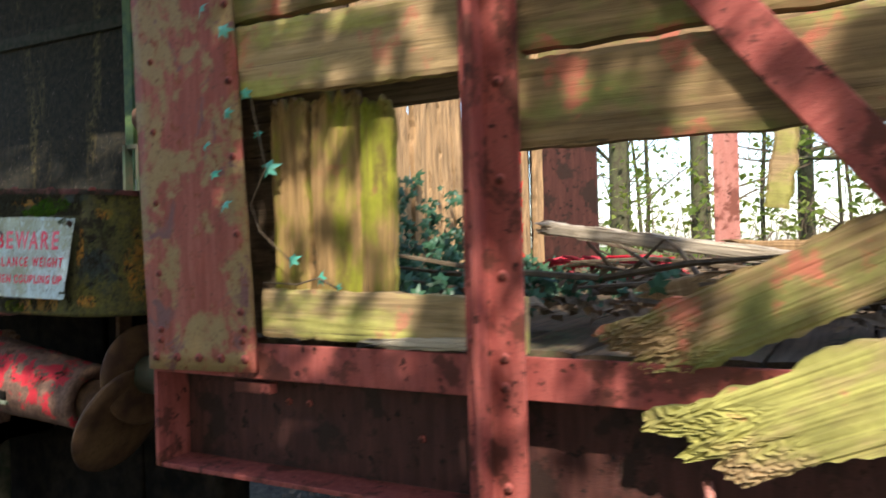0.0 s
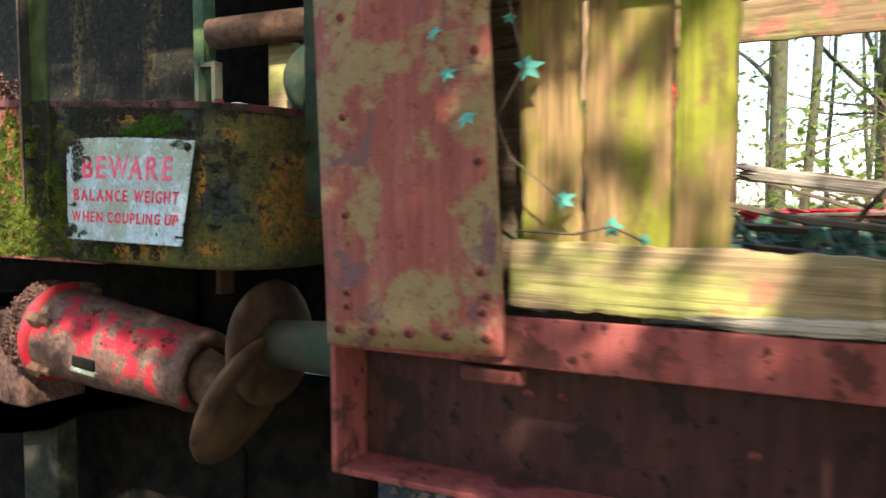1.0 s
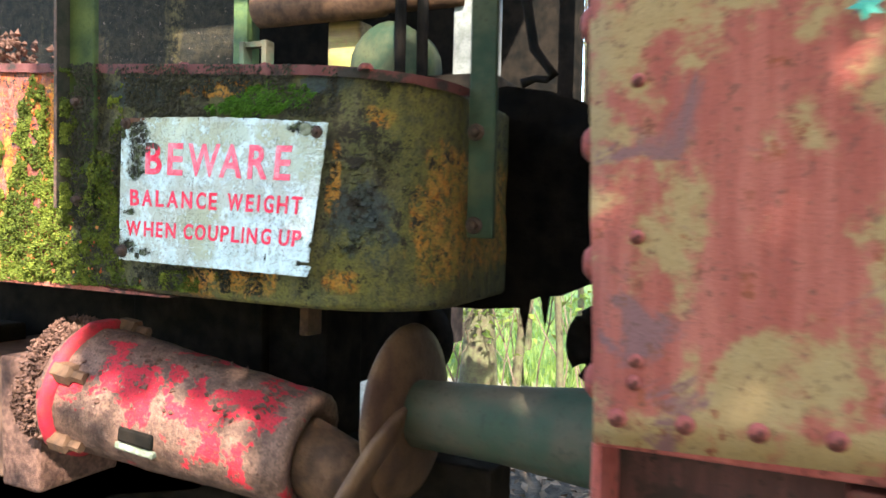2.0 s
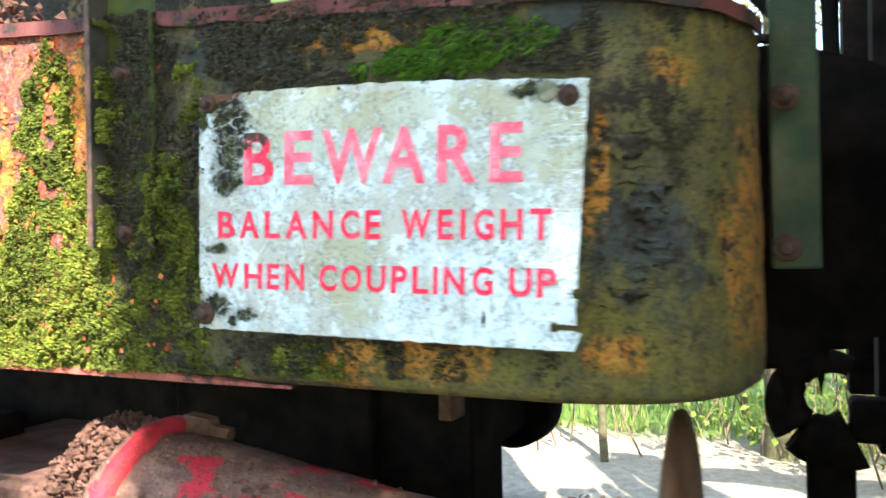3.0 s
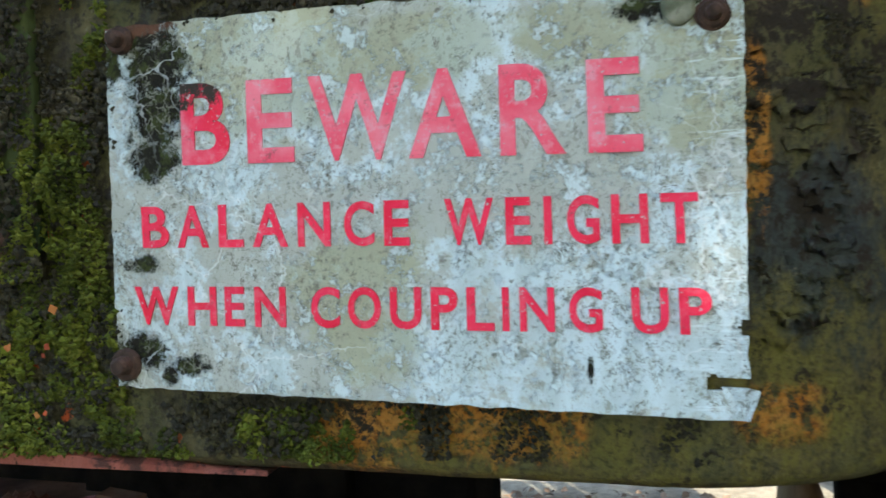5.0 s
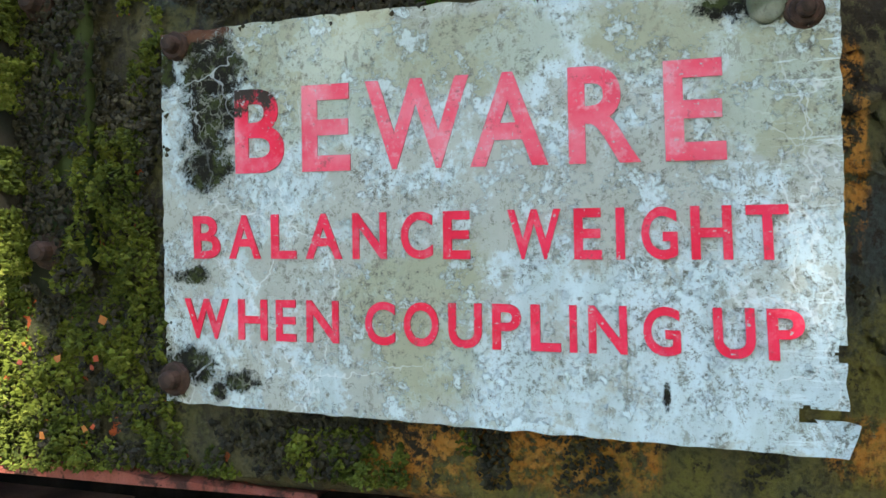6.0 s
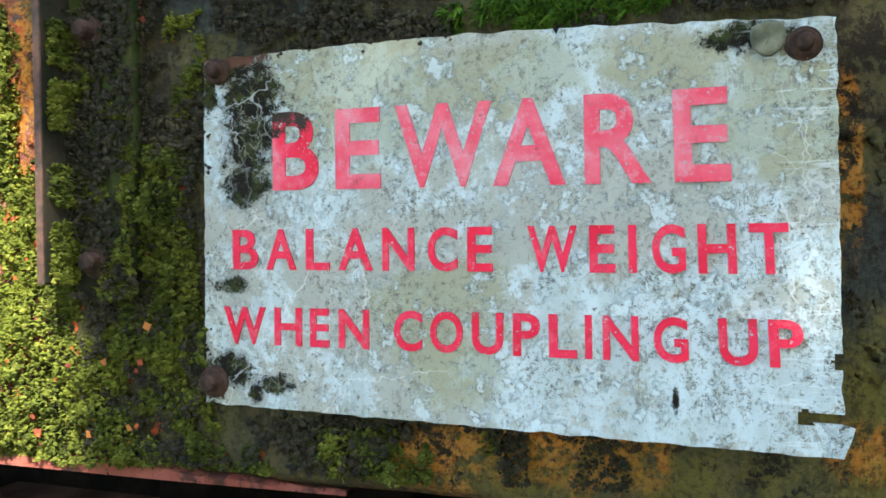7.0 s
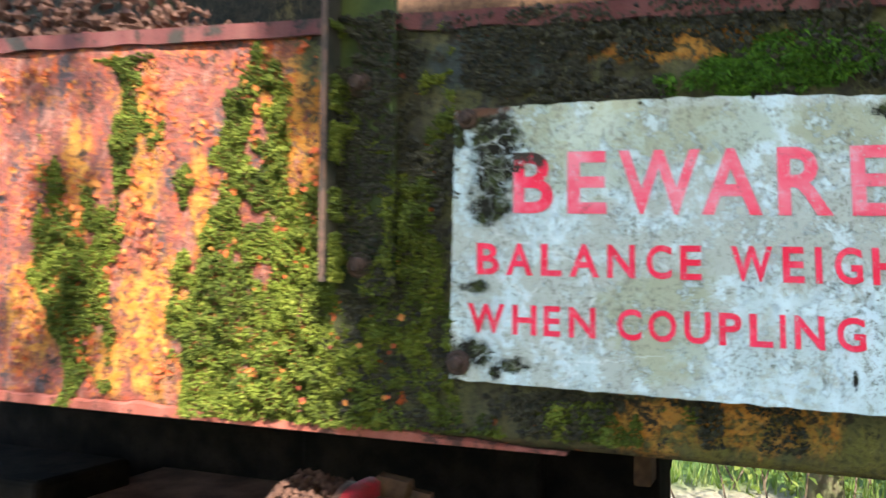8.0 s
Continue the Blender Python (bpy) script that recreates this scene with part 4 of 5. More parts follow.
    for top0, bot0, top1, bot1, letters in rows:
        for ch, s0, s1 in letters:
            if ch not in shapes:
                cu = bpy.data.curves.new("letter", "FONT")
                cu.body, cu.extrude, cu.offset, cu.resolution_u = ch, 0.02, 0.022, 6
                tmp = new("letter", cu)
                bpy.context.view_layer.update()
                me = bpy.data.meshes.new_from_object(tmp.evaluated_get(bpy.context.evaluated_depsgraph_get()))
                shapes[ch] = ([v.co.copy() for v in me.vertices], [tuple(p.vertices) for p in me.polygons])
                bpy.data.objects.remove(tmp)
            vs, fs = shapes[ch]
            x0, x1 = min(v.x for v in vs), max(v.x for v in vs)
            y0, y1 = min(v.y for v in vs), max(v.y for v in vs)
            out = []
            for v in vs:
                s = s0 + (s1 - s0) * (v.x - x0) / (x1 - x0)
                a = (s - 0.030) / 0.377
                lo, hi = bot0 + (bot1 - bot0) * a, top0 + (top1 - top0) * a
                z = lo + (hi - lo) * (v.y - y0) / (y1 - y0)
                w = (z - 1.369) / 0.264
                u = (s + 0.014 - 0.004 * w) / (0.443 + 0.007 * w)
                out.append((s, -proud(u, w) - 0.0006 - (0.0004 if v.z > 0 else -0.0006), z))
            raw("letter", out, fs, M_RED, sign, "chipped red painted letter")
    for s, z, r, d in ((0.004, 1.633, 0.85, 0.010), (-0.004, 1.391, 1.0, 0.011), (0.4215, 1.607, 0.72, 0.014)):
        b = rivet(sign, s, -d, z, "bolt", r)
        b.data = BOLT
    tab = part("washer", rough_up(turned([(-0.0012, 0.0075), (-0.0016, 0.0105), (0.0012, 0.0110), (0.0016, 0.0080)], 22), 0.0016, 90), M_WASHER, sign, "bent grey-green washer", True)
    tab.matrix_local = pose(0.4015, -0.0145, 1.6125, 18, 0, 90) @ pose(0, 0, 0, 0, 0, 14)
    ring = part("washer", rough_up(turned([(-0.001, 0.007), (-0.0015, 0.0108), (0.001, 0.0112), (0.001, 0.007)], 22), 0.0008, 90), M_BOLT, sign, "dark rusty washer under the bolt", True)
    ring.matrix_local = pose(0.4215, -0.0115, 1.607, 0, 0, 90)
    return sign


build_sign()


# ---------------------------------------------------------------- crane behind the weight
def build_crane():
    crane = thing("rail_crane", WEIGHT_POSE, "derelict green rail crane body with exposed rusty machinery", "crane")
    part("deck", rough_up(box(-2.2, 0.42, 0.10, 2.4, 1.69, 1.725, 0.004), 0.003, 5), M_BLACK, crane, "near-black iron deck plate")
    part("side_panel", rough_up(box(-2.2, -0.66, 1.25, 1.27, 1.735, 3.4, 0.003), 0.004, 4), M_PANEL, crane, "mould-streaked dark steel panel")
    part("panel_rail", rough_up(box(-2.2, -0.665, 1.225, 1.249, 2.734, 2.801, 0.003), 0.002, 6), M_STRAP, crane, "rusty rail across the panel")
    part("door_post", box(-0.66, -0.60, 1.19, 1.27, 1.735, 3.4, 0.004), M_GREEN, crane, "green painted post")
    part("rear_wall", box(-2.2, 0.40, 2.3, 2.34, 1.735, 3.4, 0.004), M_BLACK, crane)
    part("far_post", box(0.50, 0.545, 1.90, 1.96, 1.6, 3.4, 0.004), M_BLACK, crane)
    # Unseen roof; keeps sky light out of the machinery bay.
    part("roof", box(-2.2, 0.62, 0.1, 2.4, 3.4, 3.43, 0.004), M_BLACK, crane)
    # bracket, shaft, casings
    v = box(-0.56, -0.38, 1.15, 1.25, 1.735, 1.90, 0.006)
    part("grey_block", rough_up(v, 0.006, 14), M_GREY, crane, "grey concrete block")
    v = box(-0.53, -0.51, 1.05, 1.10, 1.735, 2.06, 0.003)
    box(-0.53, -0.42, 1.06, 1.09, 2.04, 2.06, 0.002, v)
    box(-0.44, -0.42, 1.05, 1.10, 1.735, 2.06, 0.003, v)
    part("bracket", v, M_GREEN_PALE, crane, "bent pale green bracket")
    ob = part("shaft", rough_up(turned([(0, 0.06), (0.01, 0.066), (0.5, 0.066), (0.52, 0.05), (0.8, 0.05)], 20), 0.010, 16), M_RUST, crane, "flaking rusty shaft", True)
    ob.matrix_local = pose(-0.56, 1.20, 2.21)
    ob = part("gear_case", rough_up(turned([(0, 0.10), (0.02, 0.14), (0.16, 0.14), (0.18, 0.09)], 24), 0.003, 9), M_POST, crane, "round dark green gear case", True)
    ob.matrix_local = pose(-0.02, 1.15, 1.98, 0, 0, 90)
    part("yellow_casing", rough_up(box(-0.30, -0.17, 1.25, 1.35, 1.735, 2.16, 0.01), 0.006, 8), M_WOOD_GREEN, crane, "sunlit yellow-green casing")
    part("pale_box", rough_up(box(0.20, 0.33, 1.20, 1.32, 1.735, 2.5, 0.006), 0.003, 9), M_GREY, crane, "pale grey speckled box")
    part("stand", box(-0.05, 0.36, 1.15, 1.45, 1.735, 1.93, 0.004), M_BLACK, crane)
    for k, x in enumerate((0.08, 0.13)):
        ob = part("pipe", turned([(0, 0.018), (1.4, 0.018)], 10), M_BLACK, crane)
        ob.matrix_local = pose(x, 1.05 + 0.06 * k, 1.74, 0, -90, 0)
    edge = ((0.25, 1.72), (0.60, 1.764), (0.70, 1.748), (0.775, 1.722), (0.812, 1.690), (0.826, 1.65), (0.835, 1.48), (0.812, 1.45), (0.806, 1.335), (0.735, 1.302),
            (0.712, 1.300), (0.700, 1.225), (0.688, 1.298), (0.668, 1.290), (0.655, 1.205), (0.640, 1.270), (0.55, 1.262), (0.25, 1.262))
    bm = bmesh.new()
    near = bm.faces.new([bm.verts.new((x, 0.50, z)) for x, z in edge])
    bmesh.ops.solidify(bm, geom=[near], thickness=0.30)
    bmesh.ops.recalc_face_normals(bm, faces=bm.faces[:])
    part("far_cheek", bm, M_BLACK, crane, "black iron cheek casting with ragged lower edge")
    way = [Vector((0.79 + 0.04 * max(0.0, 1 - (z - 1.55) / 0.35) ** 1.5, 1.0, z)) for z in (1.45, 1.6, 1.7, 1.78, 1.86, 2.0, 2.3, 3.4)]
    raw("bent_pipe", *tube_rows(way, [0.017] * 8, 12), M_BLACK, crane, "thin black bent pipe", True)
    way = [Vector((x, 0.62, z)) for x, z in ((0.60, 2.02), (0.628, 1.87), (0.655, 1.835), (0.677, 1.806), (0.660, 1.797), (0.632, 1.80), (0.60, 1.79))]
    raw("lever", *tube_rows(way, [0.012, 0.012, 0.010, 0.012, 0.009, 0.008, 0.012], 8), M_BLACK, crane, "small black hand lever", True)
    # heap of rusty scale lying on the deck past the strap
    rnd, heap = random.Random(9), Heap()
    for _ in range(2200):
        s = rnd.uniform(-1.2, -0.42)
        heap.clump((s, rnd.uniform(0.03, 0.20), top_edge(s) + rnd.random() ** 2 * 0.10), rnd.uniform(0.004, 0.011), rnd)
    heap.make("rust_scale", M_CLINKER, None, "heap of flaky pinkish rust scale on the deck", "rust scale").matrix_world = WEIGHT_POSE
    return crane


build_crane()


def build_truck():
    """Underframe of the crane, with its buffer."""
    truck = thing("crane_truck", Matrix(), "dark rusty underframe of the rail crane", "underframe")
    ends = ((-2.905, 1.665, 1.092), (-2.38, 1.735, 1.010))
    m = axis_pose(*ends)
    part("headstock", rough_up(box(-3.55, -3.14, 1.70, 4.2, 0.82, 1.10, 0.008), 0.004, 6), M_BUFFER_BARE, truck, "rusty buffer beam")
    part("headstock_face", rough_up(box(-3.10, -2.965, 1.60, 1.80, 0.86, 1.15, 0.01), 0.009, 18), M_CLINKER, truck, "crumbling rusty mounting plate")
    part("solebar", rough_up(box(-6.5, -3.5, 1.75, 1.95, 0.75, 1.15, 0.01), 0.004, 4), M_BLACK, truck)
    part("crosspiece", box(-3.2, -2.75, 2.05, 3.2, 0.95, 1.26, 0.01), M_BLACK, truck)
    # Added wall that hides the ground and gives the darkness under the crane.
    part("dark_backing", rough_up(box(-6.5, -2.575, 2.08, 2.25, 0.10, 1.27, 0.01), 0.004, 3), M_BLACK, truck, "black wall added to fill the dark underside")
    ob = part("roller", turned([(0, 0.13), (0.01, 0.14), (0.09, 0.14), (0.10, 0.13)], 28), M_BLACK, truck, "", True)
    ob.matrix_local = pose(-2.81, 2.95, 1.02, 0, 0, 80)
    part("red_bracket", rough_up(box(-2.60, -2.575, 2.00, 2.06, 1.18, 1.29, 0.004), 0.003, 12), M_RUST, truck, "rusty red bracket")
    buffer = thing("crane_buffer", m, "rusted railway buffer with patches of bright red paint", "buffer")
    shell = [(0.0, 0.140), (0.02, 0.140), (0.024, 0.130)] + [(0.05 + 0.025 * k, 0.132 - 0.0010 * k) for k in range(17)]
    shell += [(0.47, 0.114), (0.50, 0.114), (0.525, 0.115), (0.540, 0.113), (0.545, 0.106), (0.545, 0.082), (0.530, 0.080)]
    part("housing", rough_up(rough_up(turned(shell, 64), 0.003, 14), 0.0022, 60), M_BUFFER, buffer, "tapered rusty housing with red paint", True)
    part("red_flange", rough_up(turned([(0.010, 0.136), (0.014, 0.148), (0.030, 0.147), (0.036, 0.128)], 48), 0.006, 22), M_BRIGHT_RED, buffer, "chipped bright red flange", True)
    sag = pose(0.53, 0, -0.01, 0, 15, 0) @ pose(-0.53, 0, 0)
    part("plunger", turned([(0.50, 0.072), (0.68, 0.072)], 32), M_RUST, buffer, "", True).matrix_local = sag
    part("head", rough_up(turned([(0.655, 0.08), (0.664, 0.165), (0.669, 0.188), (0.676, 0.192), (0.684, 0.189), (0.692, 0.15), (0.698, 0.08), (0.700, 0.0005)], 56), 0.0015, 12), M_HEAD, buffer, "rust-brown buffer head with a worn pale rim", True).matrix_local = sag
    v = box(0.19, 0.27, -0.1275, -0.08, -0.040, -0.008, 0.006)
    part("slot", v, M_BLACK, buffer, "dark slot")
    part("slot_lip", box(0.185, 0.275, -0.125, -0.08, -0.056, -0.042, 0.004), M_WASHER, buffer, "pale worn lip of the slot")
    for x, y, z in ((0.075, -0.105, -0.085), (0.075, -0.120, 0.060), (0.075, 0.05, 0.128)):
        ob = part("nut", turned([(0.05, 0.022), (0.09, 0.022), (0.095, 0.012), (0.12, 0.012)], 6), M_RUST, buffer, "hexagonal nut")
        ob.matrix_local = pose(x - 0.1, y, z)
    # crumbling scale round the flange
    rnd, heap = random.Random(4), Heap()
    for _ in range(6000):
        a, r = rnd.uniform(1.0, 5.4), 0.138 * rnd.random() ** 0.35
        heap.clump((rnd.uniform(-0.07, 0.006), r * math.cos(a), r * math.sin(a)), rnd.uniform(0.002, 0.007), rnd, 1.0, 0)
    heap.make("rust_scale", M_CLINKER, buffer, "crumbling brown rust scale")
    # lumps of scale and dirt on the casting
    lumps = Heap()
    for _ in range(260):
        x, a = rnd.uniform(0.05, 0.50), rnd.gauss(2.1, 0.5)
        r = 0.131 - 0.035 * x
        if noise.noise((x * 14, a * 3, 2)) > 0.05:
            lumps.clump((x, r * math.cos(a), r * math.sin(a)), rnd.uniform(0.003, 0.010), rnd, 0.7, 2)
    lumps.make("dirt", M_CLINKER, buffer, "crumbs of dirt and rust")
    edge = ((-3.588, 1.099), (-3.199, 1.096), (-2.866, 0.979), (-2.629, 0.901), (-2.73, 0.851), (-2.983, 0.794), (-3.176, 0.711), (-3.621, 0.625))
    bm = bmesh.new()
    near = bm.faces.new([bm.verts.new((x, 1.80, z)) for x, z in edge])
    bmesh.ops.solidify(bm, geom=[near], thickness=0.05)
    bmesh.ops.recalc_face_normals(bm, faces=bm.faces[:])
    part("gusset", bm, M_BUFFER_BARE, truck, "rust-brown gusset under the buffer")
    part("leg", rough_up(box(-3.42, -3.22, 1.86, 1.94, -0.05, 0.86, 0.01), 0.004, 5), M_STRAP, truck, "dark green-brown leg")
    # Added black box; stands in for the darkness below the buffers.
    part("gap_blocker", rough_up(box(-2.80, -2.14, 2.10, 2.24, -0.08, 0.90, 0.01), 0.005, 4), M_BLACK, truck, "black plate added to keep the low gap dark")


build_truck()


# ---------------------------------------------------------------- open wagon
wagon = thing("open_wagon", Matrix.LocRotScale((-0.0314, 0, 0.036), None, (0.978, 1, 0.975)), "derelict oxide-red goods wagon with rotting side planks", "wagon")
Y0 = 1.485


def build_wagon_frame():
    # corner plate, wider at the foot
    bm = bmesh.new()
    quad = ((-1.766, 1.178), (-1.366, 1.188), (-1.462, 2.9), (-1.83, 2.9))
    n, lay = 40, []
    for k, y in ((0, Y0 - 0.012), (1, Y0)):
        g = []
        for i in range(11):
            for j in range(n + 1):
                u, w = i / 10, j / n
                x = (quad[0][0] * (1 - u) + quad[1][0] * u) * (1 - w) + (quad[3][0] * (1 - u) + quad[2][0] * u) * w
                z = (quad[0][1] * (1 - u) + quad[1][1] * u) * (1 - w) + (quad[3][1] * (1 - u) + quad[2][1] * u) * w
                g.append(bm.verts.new((x + 0.002 * noise.noise((u, w * 20, 3)), y + 0.003 * noise.noise((x * 5, z * 5, 1)), z)))
        lay.append(g)
    at = lambda k, i, j: lay[k][i * (n + 1) + j]
    for i in range(10):
        for j in range(n):
            bm.faces.new((at(0, i, j), at(0, i + 1, j), at(0, i + 1, j + 1), at(0, i, j + 1)))
            bm.faces.new((at(1, i, j), at(1, i, j + 1), at(1, i + 1, j + 1), at(1, i + 1, j)))
        bm.faces.new((at(0, i, 0), at(1, i, 0), at(1, i + 1, 0), at(0, i + 1, 0)))
    for j in range(n):
        bm.faces.new((at(0, 0, j + 1), at(1, 0, j + 1), at(1, 0, j), at(0, 0, j)))
        bm.faces.new((at(0, 10, j), at(1, 10, j), at(1, 10, j + 1), at(0, 10, j + 1)))
    plate = part("corner_plate", bm, M_PLATE, wagon, "red-oxide corner plate peeling to ochre, edged with rivets", True)
    for k in range(5):
        rivet(plate, -1.735 + 0.0835 * k, Y0 - 0.012, 1.214 + 0.002 * k)
    for z in (1.29, 1.447, 1.644, 1.843, 2.04, 2.24):
        rivet(plate, -1.717 - 0.02 * (z - 1.44), Y0 - 0.012, z, "rivet", 0.75)
    for z in (1.27, 1.345, 1.548, 1.75, 1.95, 2.15):
        rivet(plate, -1.408 - 0.035 * (z - 1.25), Y0 - 0.012, z, "rivet", 0.85)
    rivet(plate, -1.715, Y0 - 0.012, 1.262, "rivet", 0.8)
    rivet(plate, -1.40, Y0 - 0.012, 1.30, "rivet", 0.8)
    v = box(-1.768, -1.756, Y0 + 0.001, Y0 + 0.30, 1.17, 2.9, 0.003)
    for q in v.verts:
        q.co.x -= 0.0375 * (q.co.z - 1.178)
    part("corner_return", v, M_PLATE, wagon, "end face of the corner plate")
    for k in range(9):
        r = rivet(plate, -1.768 - 0.0375 * (0.07 + 0.16 * k), Y0 + 0.035, 1.25 + 0.16 * k, "rivet", 2.1)
        r.rotation_euler = (0, 0, radians(-90))
    # sole bar: upper angle, web set back, lower flange, end plate
    part("upper_angle", rough_up(box(-1.768, 3.0, Y0 + 0.002, Y0 + 0.014, 1.170, 1.262, 0.003), 0.002, 5), M_STEEL, wagon, "red steel angle along the floor edge")
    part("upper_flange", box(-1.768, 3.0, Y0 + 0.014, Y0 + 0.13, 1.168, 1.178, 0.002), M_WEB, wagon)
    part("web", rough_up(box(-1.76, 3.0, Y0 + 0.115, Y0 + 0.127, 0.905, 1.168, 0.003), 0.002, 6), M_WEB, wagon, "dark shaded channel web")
    part("lower_flange", rough_up(box(-1.768, 3.0, Y0 + 0.010, Y0 + 0.13, 0.896, 0.910, 0.003), 0.003, 8), M_STEEL, wagon, "rusty lower flange")
    part("end_plate", box(-1.772, -1.758, Y0 + 0.004, Y0 + 0.13, 0.898, 1.172, 0.003), M_STEEL, wagon)
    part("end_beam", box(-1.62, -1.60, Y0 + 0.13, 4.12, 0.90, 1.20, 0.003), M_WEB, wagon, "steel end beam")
    part("label_clip", box(-1.47, -1.345, Y0 + 0.015, Y0 + 0.045, 1.128, 1.158, 0.004), M_STEEL, wagon, "small steel clip plate")
    for x, z in ((-1.37, 1.09), (-1.30, 1.09), (-0.95, 1.03)):
        rivet(wagon, x, Y0 + 0.115, z, "rivet", 0.8)
    # the lug below the sole bar and hangers
    v = box(-0.98, -0.88, Y0 + 0.02, Y0 + 0.04, 0.70, 0.90, 0.01)
    for q in v.verts:
        q.co.x = -0.93 + (q.co.x + 0.93) * (0.7 + 2.2 * max(0, q.co.z - 0.83) / 0.07)
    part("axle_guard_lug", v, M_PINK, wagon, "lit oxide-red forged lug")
    for x in (-1.55, -1.36):
        part("hanger", box(x, x + 0.06, 2.9, 2.96, 0.3, 0.95, 0.006), M_BLACK, wagon)
    part("brake_beam", box(-1.7, 1.0, 2.3, 2.4, 0.55, 0.65, 0.008), M_BLACK, wagon)
    part("underframe", box(-1.6, 2.9, 1.9, 4.0, 1.10, 1.17, 0.004), M_BLACK, wagon)
    # T-section stanchion
    post = part("stanchion", rough_up(box(-0.747, -0.612, Y0 - 0.026, Y0 - 0.014, 0.75, 2.9, 0.003), 0.0015, 6), M_STEEL, wagon, "riveted oxide-red T-section stanchion")
    part("stanchion_web", rough_up(box(-0.706, -0.690, Y0 - 0.080, Y0 - 0.024, 0.75, 2.9, 0.005), 0.0015, 6), M_STEEL, post)
    for z in (0.99, 1.20, 1.262, 1.435, 1.636, 1.84, 2.05):
        rivet(post, -0.655, Y0 - 0.026, z, "rivet", 0.95)
    for z in (1.03, 1.21, 1.30, 1.42, 1.62, 1.85):
        rivet(post, -0.728, Y0 - 0.026, z, "rivet", 0.8)
    # diagonal brace
    v = box(0, 1.33, -0.024, -0.006, 0.0, 0.086, 0.004)
    ob = part("brace", rough_up(v, 0.002, 6), M_STEEL, wagon, "diagonal oxide-red steel brace")
    ob.matrix_local = axis_pose((-0.60, Y0 - 0.006, 2.355), (0.22, Y0 - 0.006, 1.311))
    v = box(0, 1.33, -0.055, -0.022, 0.074, 0.086, 0.004)
    ob2 = part("brace_flange", v, M_STEEL, wagon)
    ob2.matrix_local = ob.matrix_local


build_wagon_frame()


def build_planks():
    kw = dict(thick=0.045, parent=wagon)
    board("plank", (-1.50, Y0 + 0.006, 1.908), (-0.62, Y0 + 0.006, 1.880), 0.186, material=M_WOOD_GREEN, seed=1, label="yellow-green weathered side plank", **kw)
    board("plank", (-1.52, Y0 + 0.006, 2.104), (3.0, Y0 + 0.006, 2.075), 0.19, material=M_WOOD, seed=2, nx=160, **kw)
    board("plank", (-0.66, Y0 + 0.006, 1.905), (3.0, Y0 + 0.006, 1.900), 0.17, material=M_WOOD, seed=3, nx=140, label="red-flecked green side plank", **kw)
    board("plank", (-0.66, Y0 + 0.008, 1.700), (3.0, Y0 + 0.008, 1.675), 0.188, material=M_WOOD, seed=4, nx=140, **kw)
    board("plank", (-1.52, Y0 + 0.006, 2.305), (3.0, Y0 + 0.006, 2.29), 0.19, material=M_WOOD, seed=5, nx=140, **kw)
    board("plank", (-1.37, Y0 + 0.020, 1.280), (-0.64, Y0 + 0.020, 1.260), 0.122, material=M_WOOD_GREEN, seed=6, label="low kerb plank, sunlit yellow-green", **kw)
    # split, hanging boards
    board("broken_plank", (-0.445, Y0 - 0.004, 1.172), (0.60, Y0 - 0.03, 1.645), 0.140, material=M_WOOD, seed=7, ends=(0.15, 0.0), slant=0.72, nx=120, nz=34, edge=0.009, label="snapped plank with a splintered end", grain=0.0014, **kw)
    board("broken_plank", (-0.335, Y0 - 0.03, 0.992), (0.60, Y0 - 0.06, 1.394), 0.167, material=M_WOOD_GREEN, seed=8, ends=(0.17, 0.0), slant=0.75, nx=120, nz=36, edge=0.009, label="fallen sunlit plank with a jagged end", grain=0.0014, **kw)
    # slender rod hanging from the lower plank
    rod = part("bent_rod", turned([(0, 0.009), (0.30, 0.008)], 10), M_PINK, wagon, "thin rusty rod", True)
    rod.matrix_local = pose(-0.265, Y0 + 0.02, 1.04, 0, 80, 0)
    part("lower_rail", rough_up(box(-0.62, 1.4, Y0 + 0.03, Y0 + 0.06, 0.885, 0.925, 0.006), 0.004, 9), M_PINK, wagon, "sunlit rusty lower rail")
    board("splinter", (-1.05, Y0 + 0.0, 1.262), (-0.72, Y0 + 0.0, 1.268), 0.026, material=M_LOG, seed=9, ends=(0.10, 0.05), nz=10, nx=40, label="loose pale splinter", thick=0.02, parent=wagon)
    # upright boards inside
    for k, (x, w, lo, hi, y, m) in enumerate(((-1.372, 0.118, 1.30, 1.915, 0.075, M_WOOD_UP), (-1.250, 0.155, 1.30, 1.92, 0.085, M_WOOD_UP),
                                              (-1.088, 0.095, 1.30, 1.885, 0.072, M_WOOD_UP))):
        v, f = plank_mesh(hi - lo, w, 0.03, 20 + k, ends=(0.0, 0.05), nx=60, nz=16, grain=0.0012)
        ob = raw("upright_board", [(c[2], c[1], c[0]) for c in v], [q[::-1] for q in f], m, wagon, "upright mossy yellow board" if k == 0 else "")
        ob.matrix_local = pose(x, Y0 + y, lo, 0, 0.6 * (k - 1), 0)
    v, f = plank_mesh(1.3, 0.21, 0.05, 27, nx=50, nz=10, grain=0.003)
    raw("corner_timber", [(c[2], c[1], c[0]) for c in v], [q[::-1] for q in f], M_WOOD_DARK, wagon, "rotten dark corner timber").matrix_local = pose(-1.60, Y0 + 0.135, 1.27)
    part("rail_behind", rough_up(box(-1.5, -0.75, Y0 + 0.13, Y0 + 0.17, 1.86, 1.96, 0.004), 0.002, 6), M_WOOD_DARK, wagon, "dark rail behind the boards")
    # end wall: boards and posts
    lean = random.Random(19)
